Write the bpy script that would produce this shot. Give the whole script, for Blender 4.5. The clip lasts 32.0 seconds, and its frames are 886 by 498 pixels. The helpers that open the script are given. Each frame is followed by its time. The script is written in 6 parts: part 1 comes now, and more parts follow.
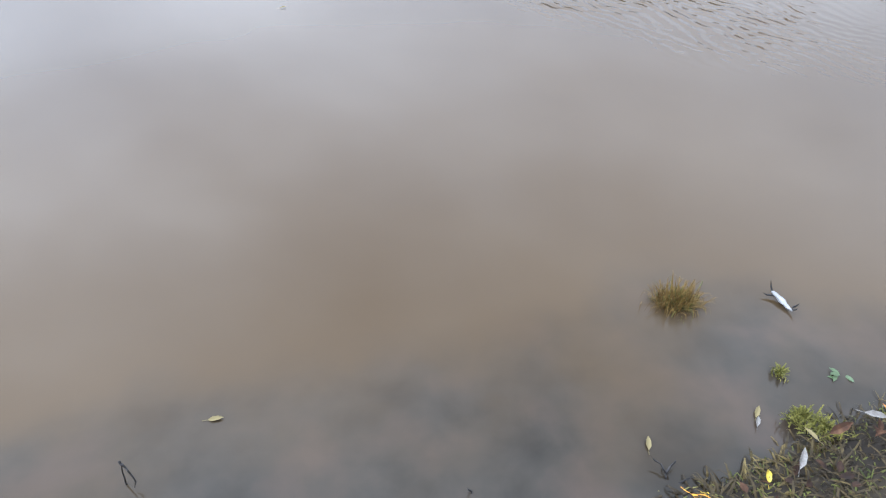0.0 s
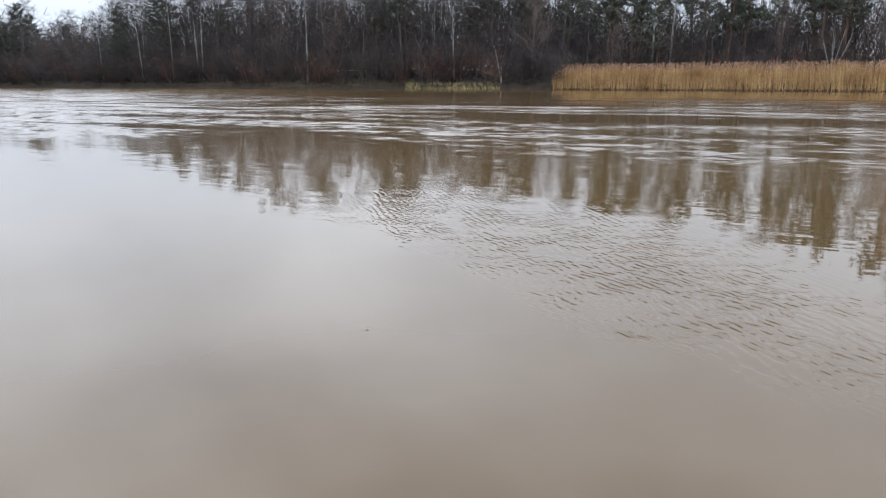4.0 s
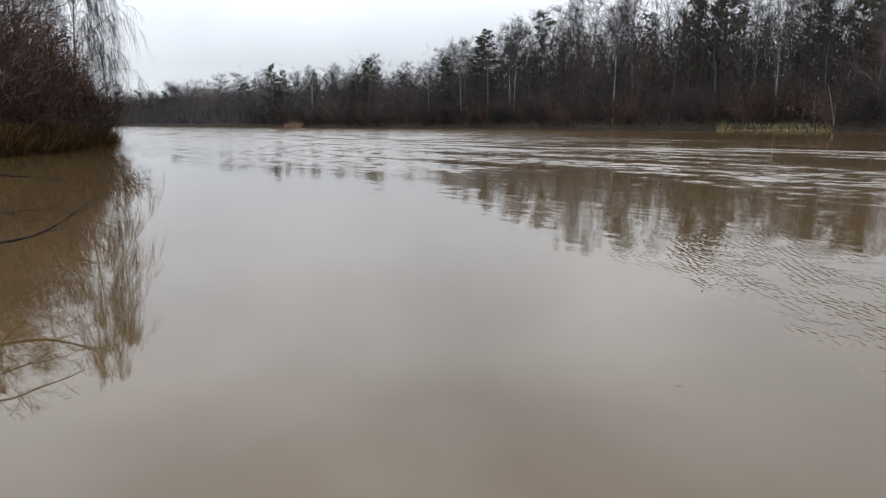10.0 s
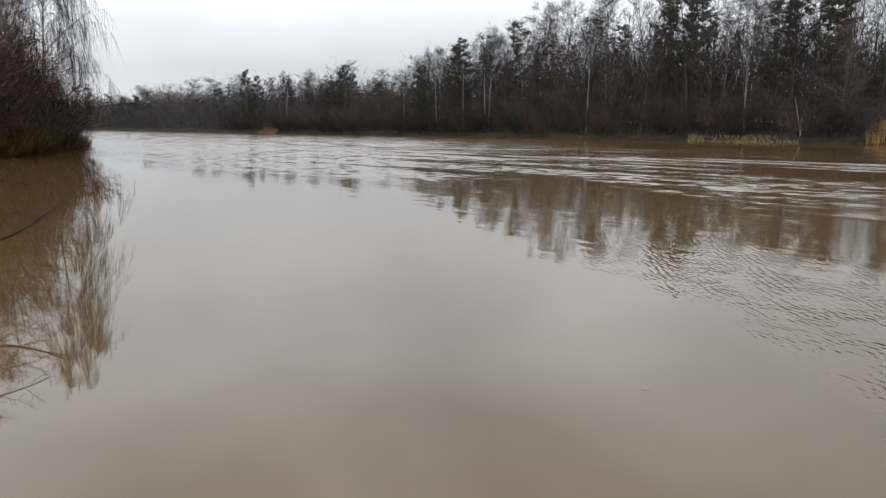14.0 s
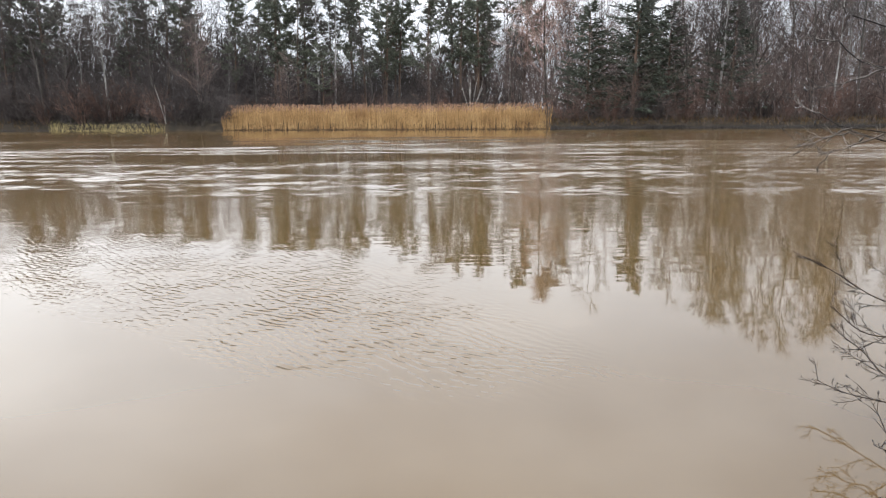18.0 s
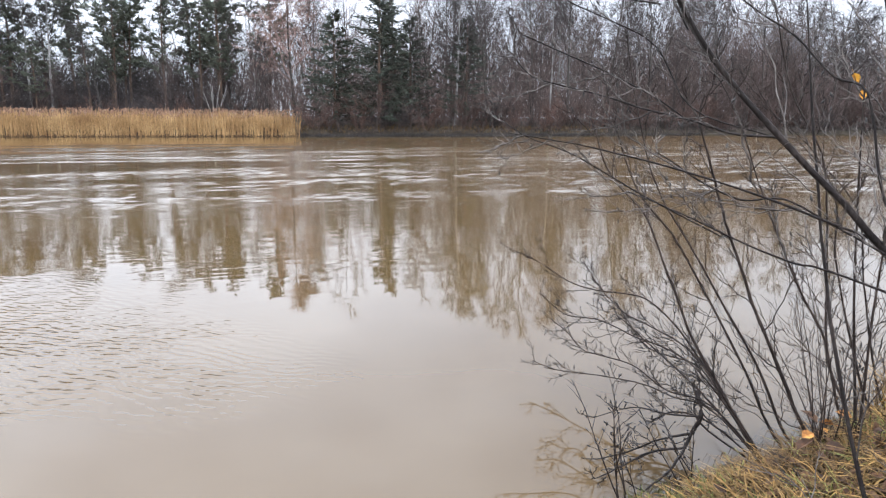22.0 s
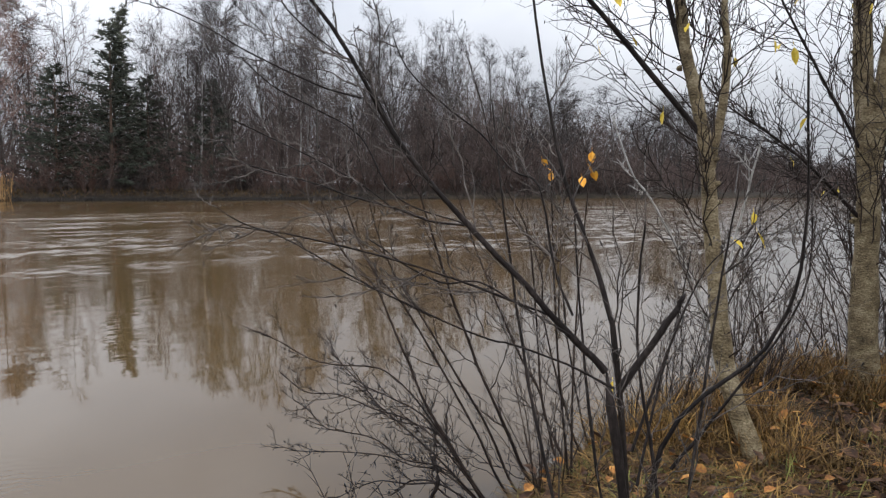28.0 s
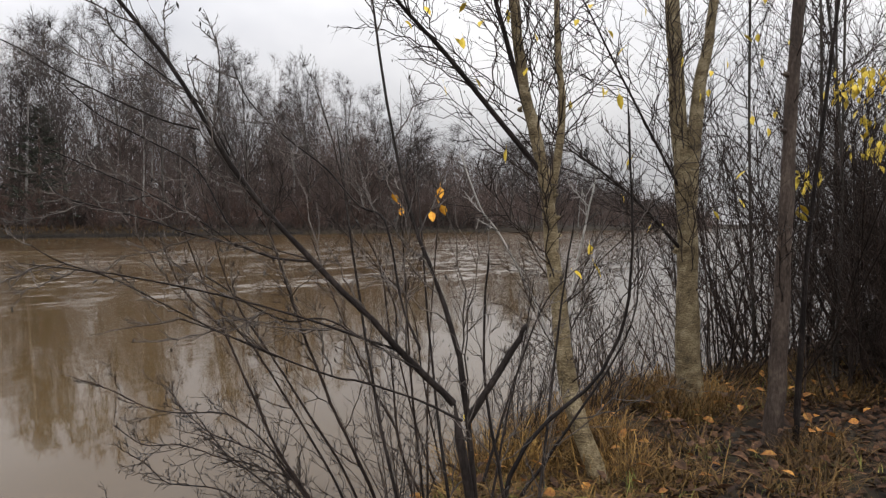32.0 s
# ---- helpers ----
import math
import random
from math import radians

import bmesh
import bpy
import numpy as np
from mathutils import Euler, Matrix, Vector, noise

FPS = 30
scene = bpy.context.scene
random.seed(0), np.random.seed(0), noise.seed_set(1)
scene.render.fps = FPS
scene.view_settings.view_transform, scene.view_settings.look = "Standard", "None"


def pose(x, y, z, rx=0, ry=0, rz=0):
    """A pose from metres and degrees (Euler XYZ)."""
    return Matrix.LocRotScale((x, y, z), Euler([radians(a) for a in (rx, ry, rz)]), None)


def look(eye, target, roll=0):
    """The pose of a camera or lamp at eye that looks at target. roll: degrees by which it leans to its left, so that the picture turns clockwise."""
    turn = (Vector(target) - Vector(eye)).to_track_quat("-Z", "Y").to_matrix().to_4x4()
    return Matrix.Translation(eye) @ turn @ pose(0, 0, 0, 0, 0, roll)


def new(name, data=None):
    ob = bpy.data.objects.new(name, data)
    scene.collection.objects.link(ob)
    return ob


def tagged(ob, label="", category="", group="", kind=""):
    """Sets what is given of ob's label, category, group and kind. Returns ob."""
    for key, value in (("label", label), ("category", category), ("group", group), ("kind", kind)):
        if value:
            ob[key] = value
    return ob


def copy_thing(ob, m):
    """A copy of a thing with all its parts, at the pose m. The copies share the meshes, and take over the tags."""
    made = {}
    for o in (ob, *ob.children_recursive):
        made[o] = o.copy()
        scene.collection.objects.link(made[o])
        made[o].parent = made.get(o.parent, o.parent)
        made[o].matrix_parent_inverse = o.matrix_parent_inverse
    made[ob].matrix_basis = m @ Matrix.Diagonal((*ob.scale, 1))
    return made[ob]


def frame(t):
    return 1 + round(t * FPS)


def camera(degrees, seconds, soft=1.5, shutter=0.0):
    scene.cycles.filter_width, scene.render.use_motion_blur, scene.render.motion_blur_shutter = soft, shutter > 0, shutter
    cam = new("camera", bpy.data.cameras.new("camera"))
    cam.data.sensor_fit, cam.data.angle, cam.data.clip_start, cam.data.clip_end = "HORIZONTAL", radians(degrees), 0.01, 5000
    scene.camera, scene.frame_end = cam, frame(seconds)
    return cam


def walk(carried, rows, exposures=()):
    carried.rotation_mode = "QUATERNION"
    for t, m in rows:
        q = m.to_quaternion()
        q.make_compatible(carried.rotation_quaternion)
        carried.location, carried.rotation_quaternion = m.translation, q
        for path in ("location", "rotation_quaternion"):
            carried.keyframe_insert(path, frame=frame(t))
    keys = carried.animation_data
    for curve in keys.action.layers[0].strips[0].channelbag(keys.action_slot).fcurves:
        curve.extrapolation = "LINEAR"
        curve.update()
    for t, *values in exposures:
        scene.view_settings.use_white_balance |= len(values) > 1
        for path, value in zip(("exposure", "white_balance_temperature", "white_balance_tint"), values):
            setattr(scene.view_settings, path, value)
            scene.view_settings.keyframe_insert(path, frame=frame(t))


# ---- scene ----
# ---- camera and walk ----
PATH = [
    (0, -0.041, -0.14, 1.423, 50.38, -0.5, 0.41),
    (0.5, -0.047, -0.029, 1.49, 52.15, -0.51, 0.89),
    (1, -0.019, 0.002, 1.542, 55.66, -0.17, 1.98),
    (1.5, 0.024, -0.024, 1.504, 62.4, -0.36, 3.3),
    (2, 0.01, -0.01, 1.477, 66.15, 0.42, 4.61),
    (2.5, -0.018, -0.045, 1.504, 69.79, -0.06, 4.81),
    (3, -0.044, -0.083, 1.533, 72.73, 0.76, 5.26),
    (3.5, -0.052, -0.073, 1.514, 74.97, 0.54, 5.78),
    (5.5, -0.08, -0.056, 1.5, 76.16, -0.06, 11.86),
    (6, -0.09, -0.053, 1.498, 76.2, -0.04, 13.9),
    (6.5, -0.105, -0.05, 1.498, 76.21, -0.1, 16.3),
    (7, -0.123, -0.047, 1.497, 76.44, -0.08, 19.33),
    (7.5, -0.144, -0.047, 1.496, 76.85, 0.07, 22.18),
    (8, -0.168, -0.044, 1.493, 77.23, 0.15, 24.72),
    (8.5, -0.189, -0.034, 1.484, 77.63, 0.27, 27.41),
    (9, -0.209, -0.034, 1.491, 78, 0.24, 29.3),
    (9.5, -0.225, -0.051, 1.502, 78.65, 0.13, 30.59),
    (10, -0.225, -0.049, 1.499, 79.13, 0.36, 31.53),
    (10.5, -0.224, -0.047, 1.503, 79.7, 0.34, 32.11),
    (11, -0.232, -0.049, 1.494, 79.86, 0.4, 32.17),
    (11.5, -0.245, -0.05, 1.5, 79.81, 0.28, 32.6),
    (12, -0.247, -0.05, 1.504, 79.82, 0.33, 32.81),
    (12.5, -0.248, -0.061, 1.502, 79.74, 0.4, 32.8),
    (13, -0.237, -0.065, 1.498, 79.59, 0.51, 32.81),
    (13.5, -0.216, -0.077, 1.502, 79.89, 0.11, 32.12),
    (14, -0.182, -0.075, 1.497, 79.78, -0.27, 29.48),
    (14.5, -0.137, -0.068, 1.498, 79.32, -0.17, 23.34),
    (15, -0.09, -0.064, 1.498, 79.09, -0.61, 15.15),
    (15.5, -0.044, -0.065, 1.496, 79.33, -0.48, 6.88),
    (17.5, 0.109, -0.088, 1.47, 78.64, -0.17, -15.93),
    (18, 0.174, -0.102, 1.481, 78.84, 0.28, -19.85),
    (18.5, 0.193, -0.098, 1.477, 79.1, 0.12, -23.32),
    (19, 0.2, -0.105, 1.476, 79.42, -0.01, -26.9),
    (19.5, 0.215, -0.112, 1.477, 79.74, 0.14, -29.19),
    (20, 0.233, -0.115, 1.477, 79.37, 0.37, -31.06),
    (20.5, 0.249, -0.12, 1.478, 79.27, 0.25, -32.89),
    (21, 0.268, -0.123, 1.478, 79.28, 0.14, -35.23),
    (21.5, 0.274, -0.138, 1.479, 79.21, 0.24, -37.66),
    (22, 0.29, -0.142, 1.479, 79.45, -0.28, -40.46),
    (22.5, 0.32, -0.133, 1.476, 79.96, -0.35, -43.08),
    (23, 0.342, -0.13, 1.477, 80.64, -0.61, -45.3),
    (23.5, 0.35, -0.141, 1.475, 81.78, -1.04, -47.54),
    (24, 0.36, -0.147, 1.474, 82.33, -1.09, -49.77),
    (24.5, 0.378, -0.149, 1.473, 82.81, -0.87, -51.82),
    (25, 0.394, -0.151, 1.475, 82.98, -0.49, -53.52),
    (25.5, 0.408, -0.159, 1.474, 82.15, -0.6, -54.38),
    (27.5, 0.394, -0.197, 1.529, 83.97, 0.14, -59.35),
    (28, 0.389, -0.201, 1.542, 84.89, -0.54, -61.09),
    (28.5, 0.392, -0.209, 1.541, 85.86, -0.57, -62.98),
    (29, 0.394, -0.209, 1.542, 85.9, -0.94, -65.17),
    (29.5, 0.393, -0.211, 1.544, 86.99, -0.86, -66.92),
    (30, 0.393, -0.215, 1.547, 87.27, -0.85, -68.91),
    (30.5, 0.392, -0.217, 1.547, 87.66, -1.01, -70.87),
    (31, 0.401, -0.219, 1.546, 87.91, -0.9, -71.82),
    (31.5, 0.403, -0.223, 1.546, 88.07, -0.35, -72.59),
    (32, 0.411, -0.223, 1.543, 87.91, -0.26, -73.12),
]
cam = camera(66.59, 32.0, soft=1.25)
EXPOSURES = [(0.0, 0.82, 5300, 10), (1.2, 0.94, 5250, 9), (2.5, 0.88, 5300, 8), (3.5, 0.6, 5700, 9), (5.5, 0.4, 5900, 9), (9.0, 0.06, 6100, 9), (13.5, 0.0, 6300, 9), (15.5, -0.1, 6350, 9), (17.5, 0.98, 6250, 9), (20.0, 1.06, 5950, 9), (22.0, 1.22, 5800, 10), (23.0, 0.74, 5850, 10), (24.0, 0.52, 5800, 10), (25.0, 0.42, 5850, 10), (28.0, 0.22, 6150, 11), (32.0, 0.14, 6600, 12)]
walk(cam, [(t, pose(x, y, z, a, b, c)) for t, x, y, z, a, b, c in PATH], EXPOSURES)

# ---- overcast sky and weak wide sun ----
SUN_AZ, SUN_EL = radians(215), radians(50)
world = bpy.data.worlds.new("overcast_sky")
scene.world = world
world.use_nodes = True
wn, wl = world.node_tree.nodes, world.node_tree.links
wn.clear()
w_out, w_bg = wn.new("ShaderNodeOutputWorld"), wn.new("ShaderNodeBackground")
w_sky, w_tc = wn.new("ShaderNodeTexSky"), wn.new("ShaderNodeTexCoord")
w_sky.sky_type, w_sky.sun_disc, w_sky.sun_elevation, w_sky.sun_rotation = "NISHITA", False, SUN_EL, SUN_AZ
w_dim = wn.new("ShaderNodeVectorMath")
w_dim.operation = "SCALE"
w_dim.inputs["Scale"].default_value = 0.1
w_map, w_noise, w_ramp, w_mix = wn.new("ShaderNodeMapping"), wn.new("ShaderNodeTexNoise"), wn.new("ShaderNodeValToRGB"), wn.new("ShaderNodeMix")
w_map.inputs["Scale"].default_value = (1.5, 1.5, 2.6)
w_noise.inputs["Scale"].default_value, w_noise.inputs["Detail"].default_value = 1.3, 5.0
w_noise.inputs["Roughness"].default_value = 0.5
w_ramp.color_ramp.elements[0].position, w_ramp.color_ramp.elements[1].position = 0.34, 0.66
w_ramp.color_ramp.elements[0].color = (0.50, 0.52, 0.56, 1)
w_ramp.color_ramp.elements[1].color = (1.02, 1.02, 1.02, 1)
w_mix.data_type = "RGBA"
w_mix.inputs["Factor"].default_value = 0.94
wl.new(w_tc.outputs["Generated"], w_map.inputs["Vector"])
wl.new(w_map.outputs["Vector"], w_noise.inputs["Vector"])
w_veil = wn.new("ShaderNodeMapRange")
w_veil.inputs["From Min"].default_value, w_veil.inputs["From Max"].default_value = 0.1, 0.55
w_veil.inputs["To Min"].default_value, w_veil.inputs["To Max"].default_value = 0.35, 1.0
w_dev, w_fac = wn.new("ShaderNodeMath"), wn.new("ShaderNodeMath")
w_dev.operation, w_fac.operation = "SUBTRACT", "MULTIPLY_ADD"
w_dev.inputs[1].default_value = w_fac.inputs[2].default_value = 0.5
wl.new(w_noise.outputs["Fac"], w_dev.inputs[0])
wl.new(w_dev.outputs[0], w_fac.inputs[0])
wl.new(w_veil.outputs["Result"], w_fac.inputs[1])
wl.new(w_fac.outputs[0], w_ramp.inputs["Fac"])
wl.new(w_sky.outputs["Color"], w_dim.inputs[0])
wl.new(w_dim.outputs["Vector"], w_mix.inputs["A"])
w_sep, w_grad, w_lift = wn.new("ShaderNodeSeparateXYZ"), wn.new("ShaderNodeMapRange"), wn.new("ShaderNodeVectorMath")
w_grad.inputs["From Min"].default_value, w_grad.inputs["From Max"].default_value = 0.08, 0.5
w_grad.inputs["To Min"].default_value, w_grad.inputs["To Max"].default_value = 0.84, 2.55
w_lift.operation = "SCALE"
wl.new(w_tc.outputs["Generated"], w_sep.inputs["Vector"])
wl.new(w_sep.outputs["Z"], w_grad.inputs["Value"])
wl.new(w_sep.outputs["Z"], w_veil.inputs["Value"])
wl.new(w_grad.outputs["Result"], w_lift.inputs["Scale"])
wl.new(w_ramp.outputs["Color"], w_lift.inputs[0])
wl.new(w_lift.outputs["Vector"], w_mix.inputs["B"])
wl.new(w_mix.outputs["Result"], w_bg.inputs["Color"])
wl.new(w_bg.outputs["Background"], w_out.inputs["Surface"])
w_side = wn.new("ShaderNodeMath")
w_side.operation = "MULTIPLY_ADD"
w_side.inputs[1].default_value, w_side.inputs[2].default_value = -0.3, 1.0
wl.new(w_sep.outputs["X"], w_side.inputs[0])
wl.new(w_side.outputs[0], w_bg.inputs["Strength"])

sun = new("sun", bpy.data.lights.new("sun", "SUN"))
sun.data.energy, sun.data.angle, sun.data.color = 0.5, radians(60), (1.0, 0.97, 0.93)
sun.matrix_world = look((0, 0, 0), (-math.sin(SUN_AZ) * math.cos(SUN_EL), -math.cos(SUN_AZ) * math.cos(SUN_EL), -math.sin(SUN_EL)))


# ---- materials ----
def material(name, colours, scale=4.0, rough=0.8, bump=0.0, bump_scale=None, stretch=(1, 1, 1), vary=0.0, island=0.0, where="Object", spec=0.3, detail=6.0):
    """Two scales of noise between three colours, with fine relief; vary: by object, island: by loose piece."""
    m = bpy.data.materials.new(name)
    m.use_nodes = True
    n, l = m.node_tree.nodes, m.node_tree.links
    b = n["Principled BSDF"]
    tc, mp = n.new("ShaderNodeTexCoord"), n.new("ShaderNodeMapping")
    mp.inputs["Scale"].default_value = stretch
    l.new(tc.outputs[where], mp.inputs["Vector"])
    big, fine = n.new("ShaderNodeTexNoise"), n.new("ShaderNodeTexNoise")
    big.inputs["Scale"].default_value, fine.inputs["Scale"].default_value = scale, scale * 9
    big.inputs["Detail"].default_value = fine.inputs["Detail"].default_value = detail
    l.new(mp.outputs["Vector"], big.inputs["Vector"])
    l.new(mp.outputs["Vector"], fine.inputs["Vector"])
    mixed = n.new("ShaderNodeMath")
    mixed.operation = "MULTIPLY_ADD"
    mixed.inputs[1].default_value = 0.45
    half = n.new("ShaderNodeMath")
    half.operation = "MULTIPLY"
    half.inputs[1].default_value = 0.55
    l.new(big.outputs["Fac"], half.inputs[0])
    l.new(fine.outputs["Fac"], mixed.inputs[0])
    l.new(half.outputs[0], mixed.inputs[2])
    ramp = n.new("ShaderNodeValToRGB")
    e = ramp.color_ramp.elements
    e[0].position, e[1].position = 0.36, 0.64
    e[0].color, e[1].color = (*colours[0], 1), (*colours[-1], 1)
    if len(colours) == 3:
        mid = e.new(0.5)
        mid.color = (*colours[1], 1)
    l.new(mixed.outputs[0], ramp.inputs["Fac"])
    last = ramp.outputs["Color"]
    for amount, kind, socket in ((vary, "ShaderNodeObjectInfo", "Random"), (island, "ShaderNodeNewGeometry", "Random Per Island")):
        if amount:
            src, rng, hsv = n.new(kind), n.new("ShaderNodeMapRange"), n.new("ShaderNodeHueSaturation")
            rng.inputs["To Min"].default_value, rng.inputs["To Max"].default_value = 1 - amount, 1 + amount
            l.new(src.outputs[socket], rng.inputs["Value"])
            l.new(rng.outputs["Result"], hsv.inputs["Value"])
            l.new(last, hsv.inputs["Color"])
            last = hsv.outputs["Color"]
    l.new(last, b.inputs["Base Color"])
    b.inputs["Roughness"].default_value = rough
    b.inputs["Specular IOR Level"].default_value = spec
    if bump:
        bp, bn = n.new("ShaderNodeBump"), n.new("ShaderNodeTexNoise")
        bn.inputs["Scale"].default_value, bn.inputs["Detail"].default_value = bump_scale or scale * 5, 5
        l.new(mp.outputs["Vector"], bn.inputs["Vector"])
        l.new(bn.outputs["Fac"], bp.inputs["Height"])
        bp.inputs["Strength"].default_value, bp.inputs["Distance"].default_value = bump, 0.02
        l.new(bp.outputs["Normal"], b.inputs["Normal"])
    return m


M_GROUND = material("bank_soil", [(0.0096, 0.0072, 0.0048), (0.0216, 0.0162, 0.0108), (0.042, 0.0324, 0.0192)], 1.2, 0.95, 0.25, 18, where="Object")


def silted(m, colour):
    """Pale silt on whatever lies under water."""
    n, l = m.node_tree.nodes, m.node_tree.links
    b = n["Principled BSDF"]
    src = b.inputs["Base Color"].links[0].from_socket
    geo, sep, rng, mix = n.new("ShaderNodeNewGeometry"), n.new("ShaderNodeSeparateXYZ"), n.new("ShaderNodeMapRange"), n.new("ShaderNodeMix")
    mix.data_type = "RGBA"
    rng.inputs["From Min"].default_value, rng.inputs["From Max"].default_value = -0.01, -0.05
    rng.inputs["To Max"].default_value = 1.0
    l.new(geo.outputs["Position"], sep.inputs["Vector"])
    l.new(sep.outputs["Z"], rng.inputs["Value"])
    l.new(rng.outputs["Result"], mix.inputs["Factor"])
    l.new(src, mix.inputs["A"])
    patches, tone = n.new("ShaderNodeTexNoise"), n.new("ShaderNodeValToRGB")
    patches.inputs["Scale"].default_value, patches.inputs["Detail"].default_value = 4.5, 2.0
    tone.color_ramp.elements[0].position, tone.color_ramp.elements[1].position = 0.38, 0.62
    tone.color_ramp.elements[0].color = (*[c * 0.45 for c in colour], 1)
    tone.color_ramp.elements[1].color = (*[c * 1.3 for c in colour], 1)
    l.new(geo.outputs["Position"], patches.inputs["Vector"])
    l.new(patches.outputs["Fac"], tone.inputs["Fac"])
    l.new(tone.outputs["Color"], mix.inputs["B"])
    l.new(mix.outputs["Result"], b.inputs["Base Color"])


silted(M_GROUND, (0.125, 0.118, 0.098))
M_BIRCH = material("birch_bark", [(0.06, 0.055, 0.05), (0.2, 0.19, 0.178), (0.4, 0.385, 0.36)], 1.6, 0.8, 0.2, stretch=(1, 1, 0.5), vary=0.25)
M_GREY = material("grey_bark", [(0.029, 0.0251, 0.0213), (0.0531, 0.0463, 0.0406), (0.0966, 0.085, 0.0734)], 2.0, 0.9, 0.3, stretch=(1, 1, 0.3), vary=0.3)
M_PINEBARK = material("pine_bark", [(0.045, 0.03, 0.0225), (0.0825, 0.0562, 0.0413), (0.128, 0.0825, 0.0562)], 2.0, 0.9, 0.3, stretch=(1, 1, 0.3), vary=0.2)
M_TWIG = material("bare_twigs", [(0.0273, 0.0216, 0.0202), (0.0418, 0.0345, 0.0321), (0.0626, 0.0529, 0.049)], 0.3, 0.85, vary=0.3, island=0.3)
# distance haze put into the base colour of the upstream twigs
M_HAZETWIG = material("hazed_grey_twigs", [(0.06, 0.054, 0.055), (0.09, 0.082, 0.084), (0.13, 0.12, 0.122)], 0.3, 0.85, vary=0.2, island=0.3)
M_RUST = material("rusty_twigs", [(0.05, 0.029, 0.022), (0.085, 0.051, 0.04), (0.13, 0.084, 0.068)], 0.4, 0.85, vary=0.35, island=0.35)
M_TWIG_RED = material("reddish_twigs", [(0.055, 0.039, 0.034), (0.085, 0.062, 0.054), (0.125, 0.095, 0.084)], 0.4, 0.85, vary=0.35, island=0.3)
M_PINE = material("pine_needles", [(0.041, 0.045, 0.032), (0.065, 0.07, 0.049), (0.094, 0.099, 0.069)], 0.8, 0.7, vary=0.2, island=0.35)
M_SPRUCE = material("spruce_needles", [(0.018, 0.0212, 0.0145), (0.029, 0.0335, 0.0225), (0.042, 0.048, 0.032)], 0.8, 0.7, vary=0.2, island=0.35)
M_REED = material("dry_reed", [(0.19, 0.105, 0.042), (0.31, 0.188, 0.078), (0.43, 0.285, 0.132)], 0.5, 0.8, island=0.3)
# dark wet straw tone that also carries the shade inside the reed stand
M_REEDSHADE = material("reed_foot_shade", [(0.03, 0.017, 0.008), (0.055, 0.032, 0.015), (0.09, 0.055, 0.026)], 0.8, 0.8, island=0.3)
M_PLUME = material("reed_plume", [(0.15, 0.085, 0.055), (0.23, 0.135, 0.088), (0.30, 0.19, 0.13)], 0.8, 0.9, island=0.3)
M_SEDGE = material("pale_sedge", [(0.12, 0.096, 0.04), (0.2, 0.16, 0.072), (0.272, 0.224, 0.112)], 0.6, 0.85, island=0.35)
M_PALEPOLE = material("weathered_birch_pole", [(0.176, 0.168, 0.152), (0.336, 0.32, 0.296), (0.448, 0.432, 0.4)], 1.2, 0.85, 0.2)
M_PINKTWIG = material("rosy_twigs", [(0.138, 0.0856, 0.069), (0.221, 0.145, 0.122), (0.304, 0.214, 0.179)], 0.4, 0.85, island=0.3)
M_DRYGRASS = material("withered_grass", [(0.034, 0.018, 0.006), (0.085, 0.048, 0.0145), (0.18, 0.112, 0.038)], 2.5, 0.85, island=0.5)
M_GOLDGRASS = material("golden_dead_stalks", [(0.055, 0.028, 0.007), (0.125, 0.068, 0.017), (0.26, 0.16, 0.048)], 3.0, 0.8, island=0.6)
M_MOSS = material("yellow_green_moss", [(0.07, 0.07, 0.012), (0.14, 0.13, 0.022), (0.22, 0.19, 0.04)], 12.0, 0.8, island=0.35)
M_WETGRASS = material("wet_matted_grass", [(0.016, 0.01, 0.004), (0.05, 0.034, 0.01), (0.15, 0.11, 0.032)], 5.0, 0.6, island=0.5)
M_FINETWIG = material("fine_rosy_twigs", [(0.04, 0.029, 0.026), (0.075, 0.057, 0.052), (0.13, 0.102, 0.094)], 8.0, 0.85, island=0.4, spec=0.15)
M_THICKET = material("thicket_bark", [(0.010, 0.0066, 0.0052), (0.024, 0.0165, 0.013), (0.06, 0.043, 0.035)], 10.0, 0.8, 0.4, 60, stretch=(1, 1, 0.4), vary=0.3, island=0.4, spec=0.15)
M_TUFT = material("olive_brown_blades", [(0.085, 0.047, 0.010), (0.165, 0.10, 0.022), (0.28, 0.185, 0.05)], 6.0, 0.8, island=0.35)
M_GREENGRASS = material("mossy_grass", [(0.05, 0.06, 0.012), (0.11, 0.11, 0.025), (0.2, 0.17, 0.05)], 3.0, 0.8, island=0.4)
M_LITTER = material("fallen_leaves", [(0.016, 0.008, 0.004), (0.048, 0.021, 0.009), (0.11, 0.058, 0.027)], 6.0, 0.75, island=0.5, vary=0.4)
M_YELLOW = material("yellow_leaves", [(0.5, 0.35, 0.03), (0.62, 0.46, 0.05), (0.7, 0.57, 0.13)], 9.0, 0.6, island=0.25, vary=0.15)
M_ORANGE = material("orange_leaves", [(0.55, 0.22, 0.02), (0.70, 0.33, 0.03), (0.75, 0.42, 0.06)], 9.0, 0.6, island=0.2, vary=0.15)
M_RUSSET = material("russet_leaves", [(0.12, 0.048, 0.012), (0.26, 0.11, 0.024), (0.42, 0.22, 0.05)], 9.0, 0.7, island=0.3, vary=0.35)
M_DARKSTEM = material("dark_wet_bark", [(0.0065, 0.0048, 0.0042), (0.013, 0.0098, 0.0085), (0.03, 0.023, 0.02)], 14.0, 0.75, 0.5, 60, stretch=(1, 1, 0.4), vary=0.2, spec=0.15)
